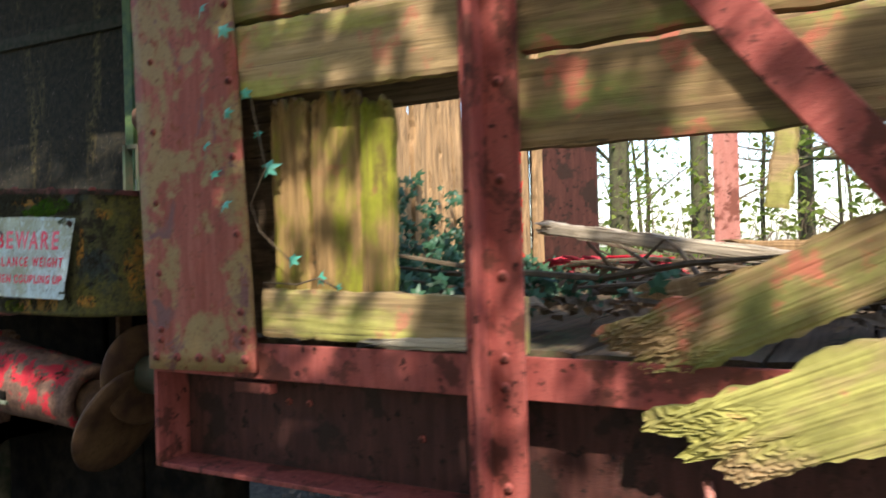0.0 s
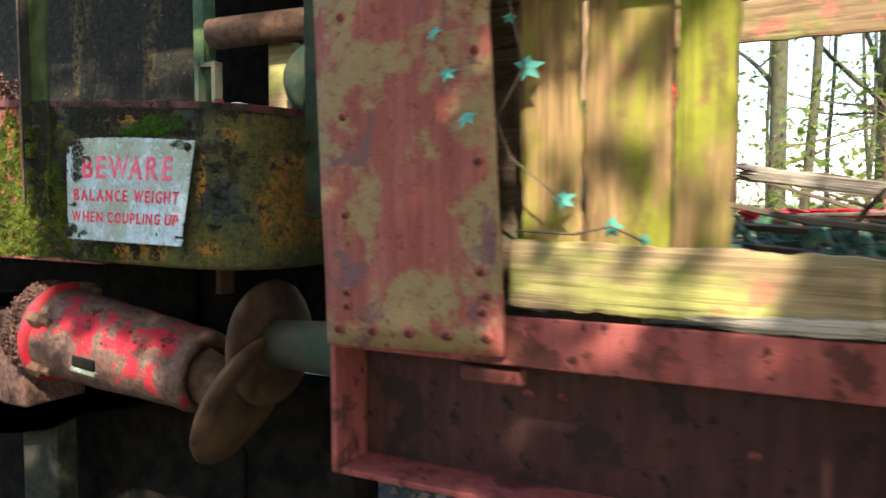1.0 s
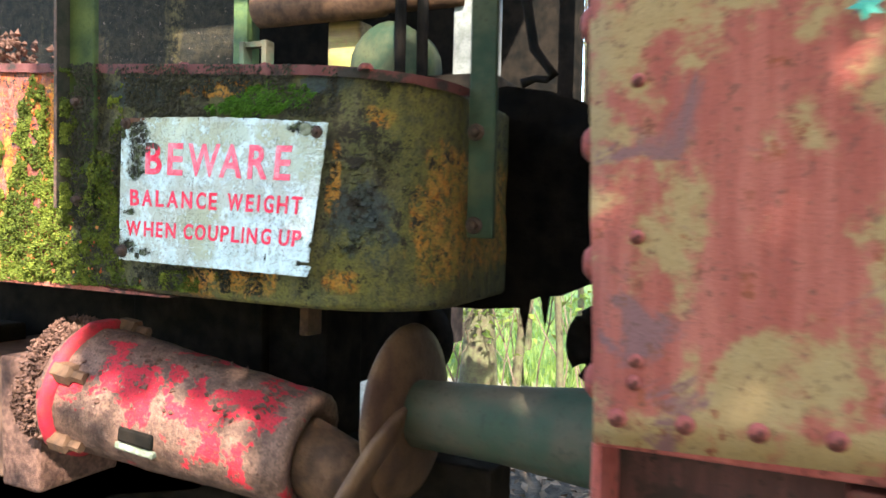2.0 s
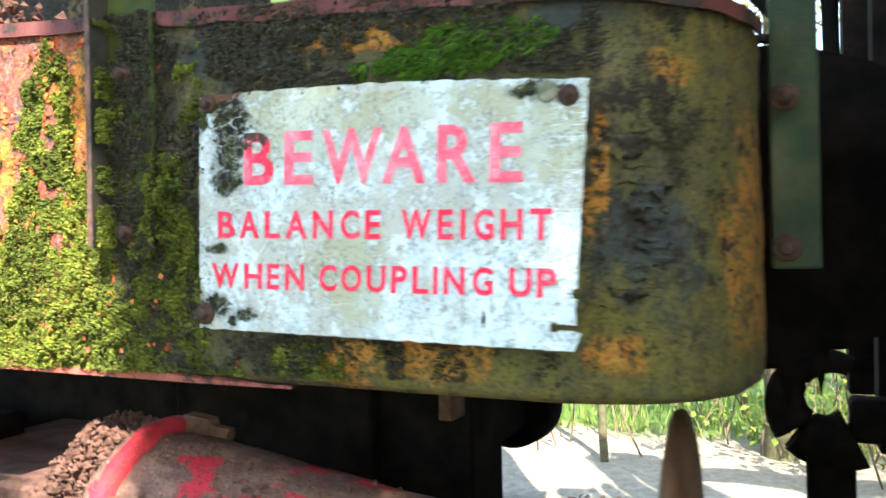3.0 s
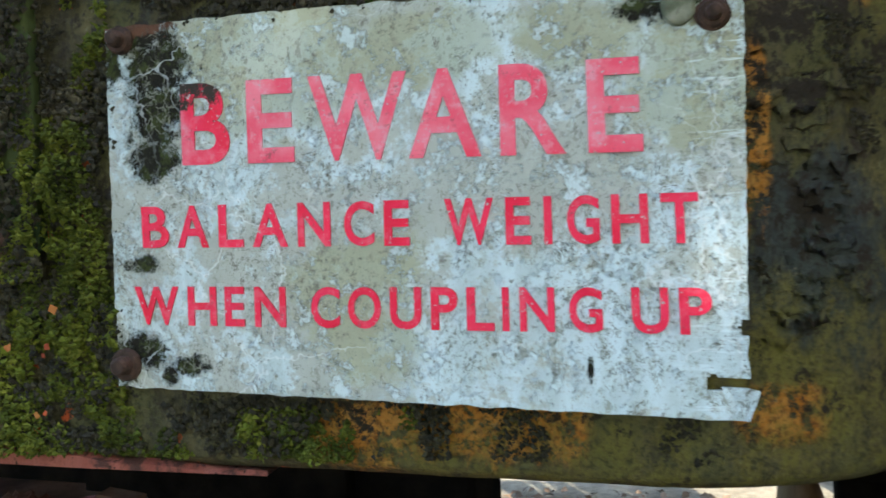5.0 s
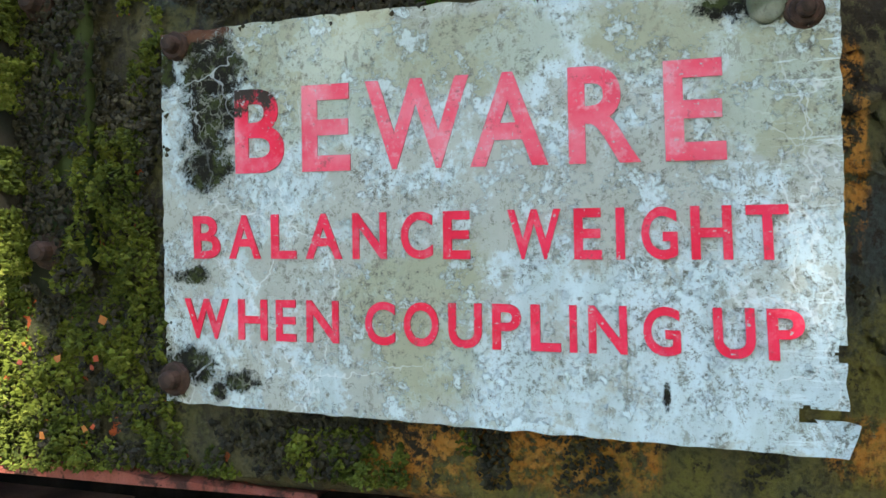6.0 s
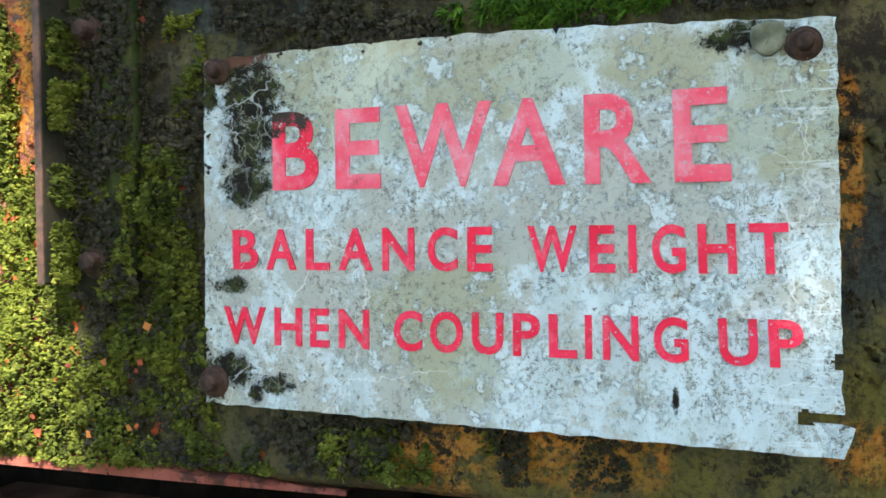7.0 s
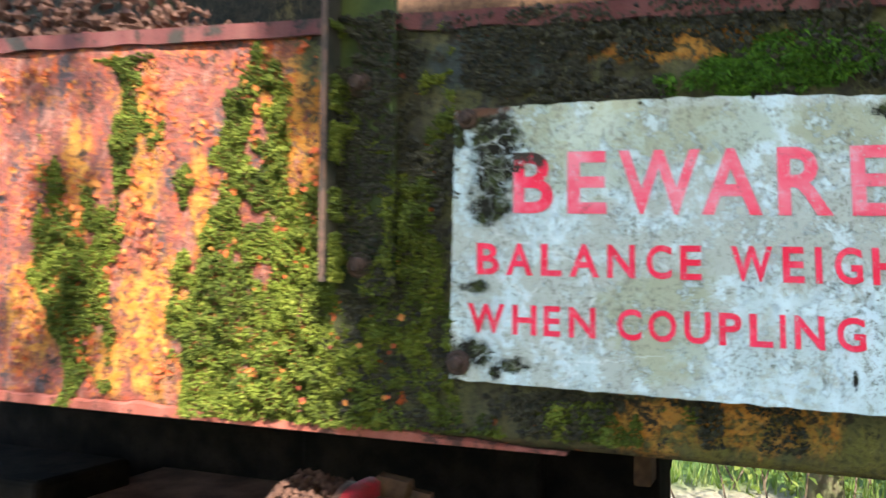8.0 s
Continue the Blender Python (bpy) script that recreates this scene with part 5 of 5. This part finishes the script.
    for k in range(19):
        w = lean.uniform(0.085, 0.135)
        hi = 2.70 + lean.uniform(-0.15, 0.1)
        v, f = plank_mesh(hi - 1.28, w, 0.03, 40 + k, ends=(0.0, 0.12), nx=50, nz=14, grain=0.004, edge=0.009, bend=lean.uniform(-0.015, 0.015))
        ob = raw("end_board", [(c[2], c[1], c[0]) for c in v], [q[::-1] for q in f], M_WOOD_PALE, wagon, "split pale end board" if k == 0 else "")
        ob.matrix_local = pose(-1.665 + lean.uniform(-0.012, 0.012), 1.70 + 0.129 * k, 1.28, lean.uniform(-1.6, 1.6), lean.uniform(-1, 1), 90)
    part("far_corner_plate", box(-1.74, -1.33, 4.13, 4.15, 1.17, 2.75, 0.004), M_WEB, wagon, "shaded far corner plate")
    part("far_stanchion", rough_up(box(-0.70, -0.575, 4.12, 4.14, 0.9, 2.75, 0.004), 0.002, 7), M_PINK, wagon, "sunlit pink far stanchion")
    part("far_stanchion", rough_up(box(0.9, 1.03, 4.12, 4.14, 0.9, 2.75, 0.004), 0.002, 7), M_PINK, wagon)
    part("far_sole_angle", box(-1.76, 3.0, 4.12, 4.135, 1.17, 1.262, 0.003), M_STEEL, wagon)
    board("far_plank", (-1.74, 4.07, 2.24), (3.0, 4.07, 2.19), 0.19, material=M_WOOD, seed=70, nx=100, **kw)
    board("far_plank", (-1.74, 4.07, 2.44), (3.0, 4.07, 2.40), 0.19, material=M_WOOD, seed=71, nx=100, **kw)
    board("hanging_board", (-0.46, 4.05, 1.66), (-0.31, 4.05, 1.64), 0.60, material=M_WOOD_GREEN, seed=72, nx=40, ends=(0.02, 0.03), **kw)
    # The end wall's shade is given by the near-black material on its stanchions.
    for y in (2.30, 3.10, 3.94):
        part("end_stanchion", rough_up(box(-1.86, -1.70, y, y + 0.10, 0.90, 2.75, 0.005), 0.002, 6), M_BLACK, wagon, "dark steel end stanchion")
    # floor boards across the wagon
    for k in range(24):
        x = -1.545 + 0.195 * k
        v, f = plank_mesh(2.45, 0.185, 0.045, 90 + k % 5, nx=40, nz=6)
        ob = raw("floor_board", v, f, M_WOOD_DARK, wagon)
        ob.matrix_local = pose(x, 1.62, 1.25 + 0.004 * (k % 3), -90, 0, 90)


build_planks()


def build_wagon_buffer():
    b = thing("wagon_buffer", pose(-1.75, 1.81, 1.092, 0, 0, 180), "green-grey railway buffer on the wagon end", "buffer")
    part("shank", rough_up(turned([(-0.02, 0.115), (0.02, 0.115), (0.03, 0.090), (0.25, 0.070), (0.46, 0.063)], 36), 0.002, 14), M_GREEN_PALE, b, "pale green tapered shank", True)
    part("head", rough_up(turned([(0.43, 0.06), (0.438, 0.140), (0.445, 0.166), (0.452, 0.171), (0.460, 0.167), (0.470, 0.10), (0.474, 0.0005)], 44), 0.0015, 12), M_HEAD, b, "rust-brown buffer head", True)
    hook = thing("draw_hook", pose(-1.76, 2.60, 1.135, 0, 0, 0), "black draw hook on the wagon end", "hook")
    turn = [radians(62 + 12 * k) for k in range(21)]
    pts = [Vector((-0.235 + 0.083 * math.cos(a), 0, 0.083 * math.sin(a))) for a in turn]
    v, f = tube_rows(pts, [0.020 + 0.0021 * k for k in range(21)], 12)
    raw("hook", v, f, M_BLACK, hook, "", True)
    part("draw_bar", box(-0.20, 0.17, -0.035, 0.035, -0.075, 0.012, 0.012), M_BLACK, hook)
    part("shackle_pin", box(-0.28, -0.19, -0.03, 0.03, -0.36, -0.10, 0.012), M_BLACK, hook)


build_wagon_buffer()


# ---------------------------------------------------------------- ivy, litter and sticks
def build_litter():
    rnd = random.Random(12)
    ivy, dead, sticks = Heap(), Heap(), Heap()
    for _ in range(2600):
        x, y = rnd.uniform(-1.70, 1.2), rnd.uniform(1.72, 4.05)
        z = 1.30 + 0.10 * max(0, noise.noise((x * 2, y * 2, 0))) + 0.06 * max(0.0, 1 - abs(y - 2.8))
        dead.leaf((x, y, z + rnd.random() * 0.03), (rnd.uniform(-1, 1), rnd.uniform(-1, 1), 1), rnd.uniform(0.03, 0.08), rnd.uniform(0, 6.3))
    bed = Heap()
    for _ in range(3500):
        x, y = rnd.uniform(-3.5, 1.5), rnd.uniform(0.6, 5.5)
        z = 0.10 * noise.noise((x * 0.6, y * 0.6, 0)) + 0.03 * noise.noise((x * 2.5, y * 2.5, 4)) - 0.10
        bed.leaf((x, y, z), (rnd.uniform(-0.8, 0.8), rnd.uniform(-0.8, 0.8), 1), rnd.uniform(0.04, 0.09), rnd.uniform(0, 6.3))
    bed.make("fallen_leaves", M_LITTER, None, "dead leaves scattered on the ground below the wagon", "leaf litter")
    for _ in range(1100):
        x = -1.66 + abs(rnd.gauss(0, 0.42))
        y = rnd.uniform(1.8, 3.3)
        top = 0.42 * math.exp(-((x + 1.66) / 0.22) ** 2) + 0.10
        ivy.ivy((x, y, 1.31 + rnd.random() * top), (rnd.uniform(-0.4, 1), -1, rnd.uniform(0, 1)), rnd.uniform(0.03, 0.07), rnd.uniform(0, 6.3))
    for _ in range(150):
        a = Vector((rnd.uniform(-0.9, 1.2), rnd.uniform(1.75, 3.9), 1.33 + rnd.random() * 0.08))
        d = Vector((rnd.uniform(-1, 1), rnd.uniform(-0.5, 0.5), rnd.uniform(-0.08, 0.12))).normalized() * rnd.uniform(0.2, 0.7)
        b = a + d * 0.5 + Vector((0, 0, rnd.uniform(-0.02, 0.03)))
        sticks.add(*tube_rows([a, b, a + d], [0.010, 0.008, 0.004], 5))
    dead.make("leaf_litter", M_LITTER, None, "dead leaves and bark covering the wagon floor", "leaf litter")
    ivy.make("ivy", M_IVY, None, "dark ivy climbing the inside of the wagon end", "ivy")
    sticks.make("fallen_twigs", M_TWIG, None, "dead sticks lying on the wagon floor", "twigs")
    # young ivy sprays on the corner plate and kerb plank
    spray, stems = Heap(), Heap()
    for x, z, y, s in ((-1.50, 2.13, -0.03, 0.05), (-1.43, 2.06, -0.03, 0.05), (-1.425, 1.85, -0.03, 0.042), (-1.50, 1.775, -0.03, 0.038), (-1.475, 1.70, -0.03, 0.04),
                       (-1.43, 1.622, -0.035, 0.045), (-1.345, 1.71, 0.03, 0.06), (-1.375, 1.80, 0.03, 0.03), (-1.275, 1.475, 0.03, 0.045), (-1.185, 1.43, 0.03, 0.045), (-1.13, 1.405, 0.025, 0.028),
                       (-1.39, 1.90, 0.0, 0.04), (-1.46, 2.22, -0.03, 0.045)):
        spray.ivy((x, Y0 + y, z), (rnd.uniform(-0.5, 0.5), -1, rnd.uniform(0, 0.7)), s, rnd.uniform(0, 6.3))
    ways = (((-1.40, 2.3), (-1.42, 2.05), (-1.38, 1.85), (-1.345, 1.71), (-1.40, 1.62), (-1.37, 1.55), (-1.275, 1.475)), ((-1.36, 1.42), (-1.25, 1.415), (-1.185, 1.43), (-1.13, 1.405)))
    for way in ways:
        stems.add(*tube_rows([Vector((x, Y0 + 0.02, z)) for x, z in way], [0.0025] * len(way), 5))
    spray.make("ivy_spray", M_IVY_TEAL, None, "young blue-green ivy leaves trailing over the plate", "ivy")
    stems.make("ivy_stem", M_TWIG, None, "thin brown ivy stems on the wagon side", "ivy stem")
    # red twine: a hanging tangle and a heap
    net, pile = Heap(), Heap()
    folds = [(0.02 * k, (0.105 - 0.0022 * k) * (0.72 + 0.38 * abs(math.sin(k * 0.9)))) for k in range(27)]
    bm = rough_up(rough_up(turned(folds, 40), 0.028, 11), 0.012, 34)
    for q in bm.verts:
        q.co = Vector((-1.58 + 0.85 * q.co.y, 3.40 + 0.85 * q.co.z, 1.42 + q.co.x))
    gathered = part("gathered_net", bm, M_NET_SHEET, None)
    tagged(gathered, "gathered bright red plastic netting hanging in folds", "netting")
    for k in range(520):
        t, a = rnd.randint(0, 7) / 7, rnd.uniform(0, 6.3)
        c = Vector((-1.58 + 0.095 * math.cos(a), 3.40 + 0.095 * math.sin(a), 1.46 + 0.48 * t + rnd.uniform(-0.01, 0.01)))
        p = [c + Vector((rnd.uniform(-0.012, 0.012), rnd.uniform(-0.012, 0.012), -0.016 * q)) for q in range(4)]
        net.add(*tube_rows(p, [0.004, 0.005, 0.004, 0.002], 4))
    for k in range(260):
        a = Vector((-1.22 + 0.46 * rnd.random() ** 0.7, 3.0 + rnd.gauss(0, 0.05), 1.385 + 0.05 * rnd.random()))
        p = [a + Vector((0.045 * q + rnd.uniform(-0.015, 0.015), rnd.uniform(-0.03, 0.03), -0.008 * q * q * rnd.random() + rnd.uniform(-0.008, 0.014))) for q in range(4)]
        pile.add(*tube_rows(p, [0.005, 0.006, 0.005, 0.002], 5))
    net.make("twine_tangle", M_NET, None, "bright red plastic twine hanging in the wagon", "twine")
    pile.make("twine_heap", M_TWINE, None, "heap of red plastic twine on the wagon floor", "twine")
    # boards lying inside
    ob = board("loose_board", (-1.20, 2.85, 1.545), (-0.10, 2.65, 1.385), 0.05, 0.09, M_LOG, None, 60, "pale sunlit board lying across the wagon", ends=(0.05, 0.08))
    tagged(ob, category="board")
    ob = board("loose_board", (-0.55, 3.05, 1.45), (0.6, 2.95, 1.40), 0.05, 0.12, M_WOOD_PALE, None, 61, "pale board lying in the wagon", ends=(0.05, 0.05))
    tagged(ob, category="board")
    for k in range(7):
        a = Vector((-0.55 + 0.13 * k, 1.95 + 0.12 * (k % 3), 1.33))
        ob = board("rotten_chunk", a, a + Vector((0.25, 0.08 * (-1) ** k, 0.05)), 0.05, 0.03, M_WOOD_DARK if k % 2 else M_WOOD_PALE, None, 80 + k, "chunk of rotten wood on the wagon floor", ends=(0.06, 0.08), nx=24, nz=8)
        tagged(ob, category="wood chunk", group="rotten chunks")


build_litter()


# ---------------------------------------------------------------- trees and undergrowth
def grow(heap, twigs, start, way, length, radius, rnd, depth, leaves=None, size=0.05):
    pts, p, d = [start], start, way.normalized()
    n = 6
    for k in range(n):
        d = (d + Vector((rnd.uniform(-1, 1), rnd.uniform(-1, 1), rnd.uniform(-0.4, 0.8))) * 0.16).normalized()
        p = p + d * length / n
        pts.append(p)
    rad = [radius * (1 - 0.75 * k / n) for k in range(n + 1)]
    (heap if depth > 1 else twigs).add(*tube_rows(pts, rad, 8 if depth > 2 else 4))
    if depth:
        for k in range(rnd.randint(4, 6)):
            q = rnd.randint(2, n)
            side = Vector((rnd.uniform(-1, 1), rnd.uniform(-1, 1), rnd.uniform(-0.1, 0.9)))
            grow(heap, twigs, pts[q], d * 0.4 + side, length * rnd.uniform(0.4, 0.6), rad[q] * 0.55, rnd, depth - 1, leaves, size)
    elif leaves is not None:
        for _ in range(5):
            leaves.leaf(pts[rnd.randint(2, n)] + Vector((rnd.uniform(-1, 1), rnd.uniform(-1, 1), rnd.uniform(-1, 1))) * 0.08, (rnd.uniform(-1, 1), rnd.uniform(-1, 1), 1), size * rnd.uniform(0.7, 1.4), rnd.uniform(0, 6.3))


def tree(x, y, height, radius, seed, label):
    rnd = random.Random(seed)
    limbs, twigs, leaves = Heap(), Heap(), Heap()
    base = Vector((0, 0, -0.3))
    pts = [base + Vector((0.12 * noise.noise((k, seed, 0)), 0.12 * noise.noise((k, seed, 9)), height * k / 10)) for k in range(11)]
    trunk = Heap()
    trunk.add(*tube_rows(pts, [radius * (1.35 if k == 0 else 1 - 0.07 * k) for k in range(11)], 12))
    for k in range(9):
        q = rnd.randint(3, 10)
        grow(limbs, twigs, pts[q], Vector((rnd.uniform(-1, 1), rnd.uniform(-1, 1), rnd.uniform(0.1, 0.9))), height * rnd.uniform(0.22, 0.36), radius * 0.35, rnd, 2, leaves, 0.06)
    for k in range(4):
        grow(limbs, twigs, pts[2] + Vector((0, 0, rnd.uniform(-0.5, 1.0))), Vector((rnd.uniform(-1, 1), rnd.uniform(-1, 1), rnd.uniform(0.0, 0.5))), 1.3, 0.02, rnd, 1, leaves, 0.06)
    ob = thing("tree", pose(x, y, 0), label, "tree", "trees behind the wagon")
    raw("trunk", trunk.v, trunk.f, M_BARK, ob, "", True)
    tagged(raw("branching", limbs.v, limbs.f, M_BARK, ob, "", True), kind="stuff")
    tagged(raw("twiggery", twigs.v, twigs.f, M_TWIG, ob), kind="stuff")
    tagged(raw("crown", leaves.v, leaves.f, M_BUSH, ob), kind="stuff")
    return ob


for k, (x, y, h, r) in enumerate(((-2.05, 7.0, 8, 0.11), (-1.45, 7.6, 9, 0.09), (-2.75, 9.5, 9, 0.10), (0.35, 7.2, 8, 0.12), (-0.6, 8.8, 9, 0.10), (-4.25, 7.1, 9, 0.15),
                                  (-6.5, 9.5, 10, 0.14), (1.6, 8.0, 8, 0.1), (-9.5, 11.5, 11, 0.2), (-3.6, 12.5, 11, 0.15), (3.5, 9, 9, 0.15))):
    tree(x, y, h, r, 100 + k, "thin bare tree with mossy bark and spring leaves")


def sapling(x, y, height, radius, seed):
    """A slender bare stem with a few side twigs."""
    rnd, stem, twigs = random.Random(seed), Heap(), Heap()
    tilt = Vector((rnd.uniform(-0.09, 0.09), rnd.uniform(-0.05, 0.05), 1))
    pts = [tilt * (height * k / 8) + Vector((0.06 * noise.noise((k * 0.8, seed, 0)), 0.06 * noise.noise((k * 0.8, seed, 4)), -0.3)) for k in range(9)]
    stem.add(*tube_rows(pts, [radius * (1.2 - 0.11 * k) for k in range(9)], 8))
    for _ in range(12):
        q = pts[rnd.randint(1, 7)] + Vector((0, 0, rnd.uniform(-0.2, 0.2)))
        d = Vector((rnd.uniform(-1, 1), rnd.uniform(-1, 1), rnd.uniform(0.3, 1.4))).normalized() * rnd.uniform(0.4, 1.1)
        twigs.add(*tube_rows([q, q + d * 0.5 + Vector((0, 0, -0.03)), q + d], [0.009, 0.006, 0.002], 4))
    ob = thing("sapling", pose(x, y, 0), "slender bare sapling with mossy bark", "sapling", "saplings behind the wagon")
    raw("trunk", stem.v, stem.f, M_BARK, ob, "", True)
    tagged(raw("twiggery", twigs.v, twigs.f, M_TWIG, ob), kind="stuff")


pick = random.Random(64)
for k in range(26):
    sapling(-4.6 + 0.29 * k + pick.uniform(-0.12, 0.12), pick.uniform(6.2, 11.5), pick.uniform(4.5, 7.5), pick.uniform(0.022, 0.05), 300 + k)


def build_undergrowth():
    rnd = random.Random(33)
    stems, leaves, grass = Heap(), Heap(), Heap()
    for k in range(330):
        p = Vector((rnd.uniform(-1.6, 4), rnd.uniform(5.2, 9.0), -0.1)) if k < 280 else Vector((rnd.uniform(-5.5, -1.6), rnd.uniform(6.4, 8.0), -0.1))
        grow(stems, stems, p, Vector((rnd.uniform(-0.5, 0.5), rnd.uniform(-0.5, 0.5), 1)), rnd.uniform(0.9, 2.2), 0.010, rnd, 1, leaves, 0.075)
    for _ in range(26000):
        x, y = rnd.uniform(-14, 4), 7.3 + 8 * rnd.random() ** 1.3
        p = Vector((x, y, -0.12 + 0.10 * noise.noise((x * 0.6, y * 0.6, 0))))
        h = rnd.uniform(0.06, 0.20)
        w = Vector((rnd.uniform(-1, 1), rnd.uniform(-1, 1), 0)) * 0.012
        grass.add((p - w, p + w, p + Vector((rnd.uniform(-0.4, 0.4) * h, rnd.uniform(-0.4, 0.4) * h, h))), ((0, 1, 2),))
    for _ in range(3600):
        p = Vector((rnd.uniform(-2.7, -1.4), rnd.uniform(6.2, 7.4), rnd.uniform(0.0, 4.5)))
        if noise.noise(p * 1.8) > 0.02:
            leaves.leaf(p, (rnd.uniform(-1, 1), rnd.uniform(-1, 1), 1), rnd.uniform(0.04, 0.09), rnd.uniform(0, 6.3))
    stems.make("bramble_stems", M_TWIG, None, "tangled bare bramble stems behind the wagon", "brambles")
    leaves.make("bramble_leaves", M_BUSH, None, "sunlit green undergrowth leaves", "undergrowth")
    grass.make("grass", M_GRASS, None, "sunlit rough grass", "grass")


build_undergrowth()


def shade(x, z):
    """How thickly leaves are placed to screen a chosen spot of the wagon and crane from the sun."""
    g = noise.noise((x * 2.6 + 3, z * 2.6, 0.7)) + 0.5 * noise.noise((x * 6, z * 6, 4))
    if -3.02 < x < -2.80 and 1.98 < z < 2.6:
        return 0.0
    if -3.3 < x < -2.35 and 0.95 < z < 1.26:
        return 0.15
    if -2.85 + 0.28 * (1.75 - z) < x < -1.90 and 1.0 < z < 2.6:
        return 2.0
    if -3.7 < x <= -2.78 and 1.25 < z < 2.1:
        return (0.0 if x > -3.12 else 0.30) if g > -0.75 else 1.2
    if x < -1.42 and 1.1 < z < 2.6:
        return 2.0
    if -1.50 < x < -0.78 and 1.13 < z < 1.265:
        return 0.8
    if -0.78 < x < -0.56 and 0.75 < z < 1.45:
        return 0.2
    if -0.55 < x < 0.6 and 0.98 < z < 1.5:
        return 0.0 if z < 1.24 + 0.35 * (x + 0.2) else (0.6 if g > 0.05 else 0.05)
    if -1.34 < x < -0.90 and 1.25 < z < 1.93:
        return 1.3 if g > 0.12 else 0.2
    if z < 1.17:
        return 1.8
    if z > 2.55:
        return 1.0 if g > 0.25 else 0.0
    return 1.2 if g > -0.08 else 0.03


def build_shading_tree():
    """An unseen tree over the track, added so its placed leaves throw the dappled shade."""
    rnd = random.Random(77)
    crown, limbs = Heap(), Heap()
    made = 0
    while made < 56000:
        x, z = rnd.uniform(-5.0, 3.0), rnd.uniform(-2.0, 4.0)
        if rnd.random() * 2 > shade(x, z):
            continue
        made += 1
        p = Vector((x, 1.5, z)) + SUN * (max(3.4, (2.5 - z) / SUN.z) + rnd.uniform(0.0, 1.2))
        crown.leaf(p, SUN + Vector((rnd.uniform(-1, 1), rnd.uniform(-1, 1), rnd.uniform(-1, 1))) * 0.8, rnd.uniform(0.05, 0.10), rnd.uniform(0, 6.3), 0.2, 0.75)
    base = Vector((-3.2, -4.6, 0))
    ob = thing("tree", pose(*base), "unseen leafy tree added to shade wagon and crane", "tree")
    trunk = Heap()
    pts = [Vector((0.1 * math.sin(k), 0.1 * math.cos(k * 1.3), -0.3 + 0.55 * k)) for k in range(10)]
    trunk.add(*tube_rows(pts, [0.26 - 0.014 * k for k in range(10)], 12))
    for k in range(7):
        tgt = Vector((rnd.uniform(-6, 0.5), 1.5, rnd.uniform(3.2, 3.9))) + SUN * 4.7 - base
        a = pts[5 + k % 4]
        way = [a.lerp(tgt, q / 5) + Vector((0, 0, 3.0 * math.sin(q / 5 * math.pi))) for q in range(6)]
        limbs.add(*tube_rows(way, [0.09, 0.07, 0.05, 0.035, 0.025, 0.012], 7))
    raw("trunk", trunk.v, trunk.f, M_BARK, ob, "", True)
    tagged(raw("branching", limbs.v, limbs.f, M_BARK, ob, "", True), kind="stuff")
    tagged(raw("crown", [Vector(v) - base for v in crown.v], crown.f, M_BUSH, ob), kind="stuff")


build_shading_tree()


def build_sky_screen():
    """An unseen overgrown bank behind the camera, added to cut down sky light."""
    rnd, leaves, stems = random.Random(51), Heap(), Heap()
    for _ in range(9000):
        x = rnd.uniform(-10, 6)
        top = 2.9 + 0.7 * noise.noise((x * 0.7, 0, 0))
        p = Vector((x, -3.4 - rnd.random() * 1.3, rnd.uniform(-0.1, top)))
        leaves.leaf(p, (rnd.uniform(-1, 1), rnd.uniform(-0.2, 1), rnd.uniform(-0.3, 1)), rnd.uniform(0.10, 0.22), rnd.uniform(0, 6.3), 0.25, 0.8)
    for _ in range(90):
        p = Vector((rnd.uniform(-10, 6), -3.9 + rnd.uniform(-0.4, 0.4), -0.2))
        stems.add(*tube_rows([p, p + Vector((rnd.uniform(-0.3, 0.3), 0, 1.4)), p + Vector((rnd.uniform(-0.6, 0.6), 0, 2.8))], [0.03, 0.022, 0.01], 6))
    leaves.make("screen_leaves", M_BUSH, None, "dense dark green leaves added to block sky light", "hedge")
    stems.make("screen_stems", M_BARK, None, "brown stems of the added leafy screen", "hedge")


build_sky_screen()
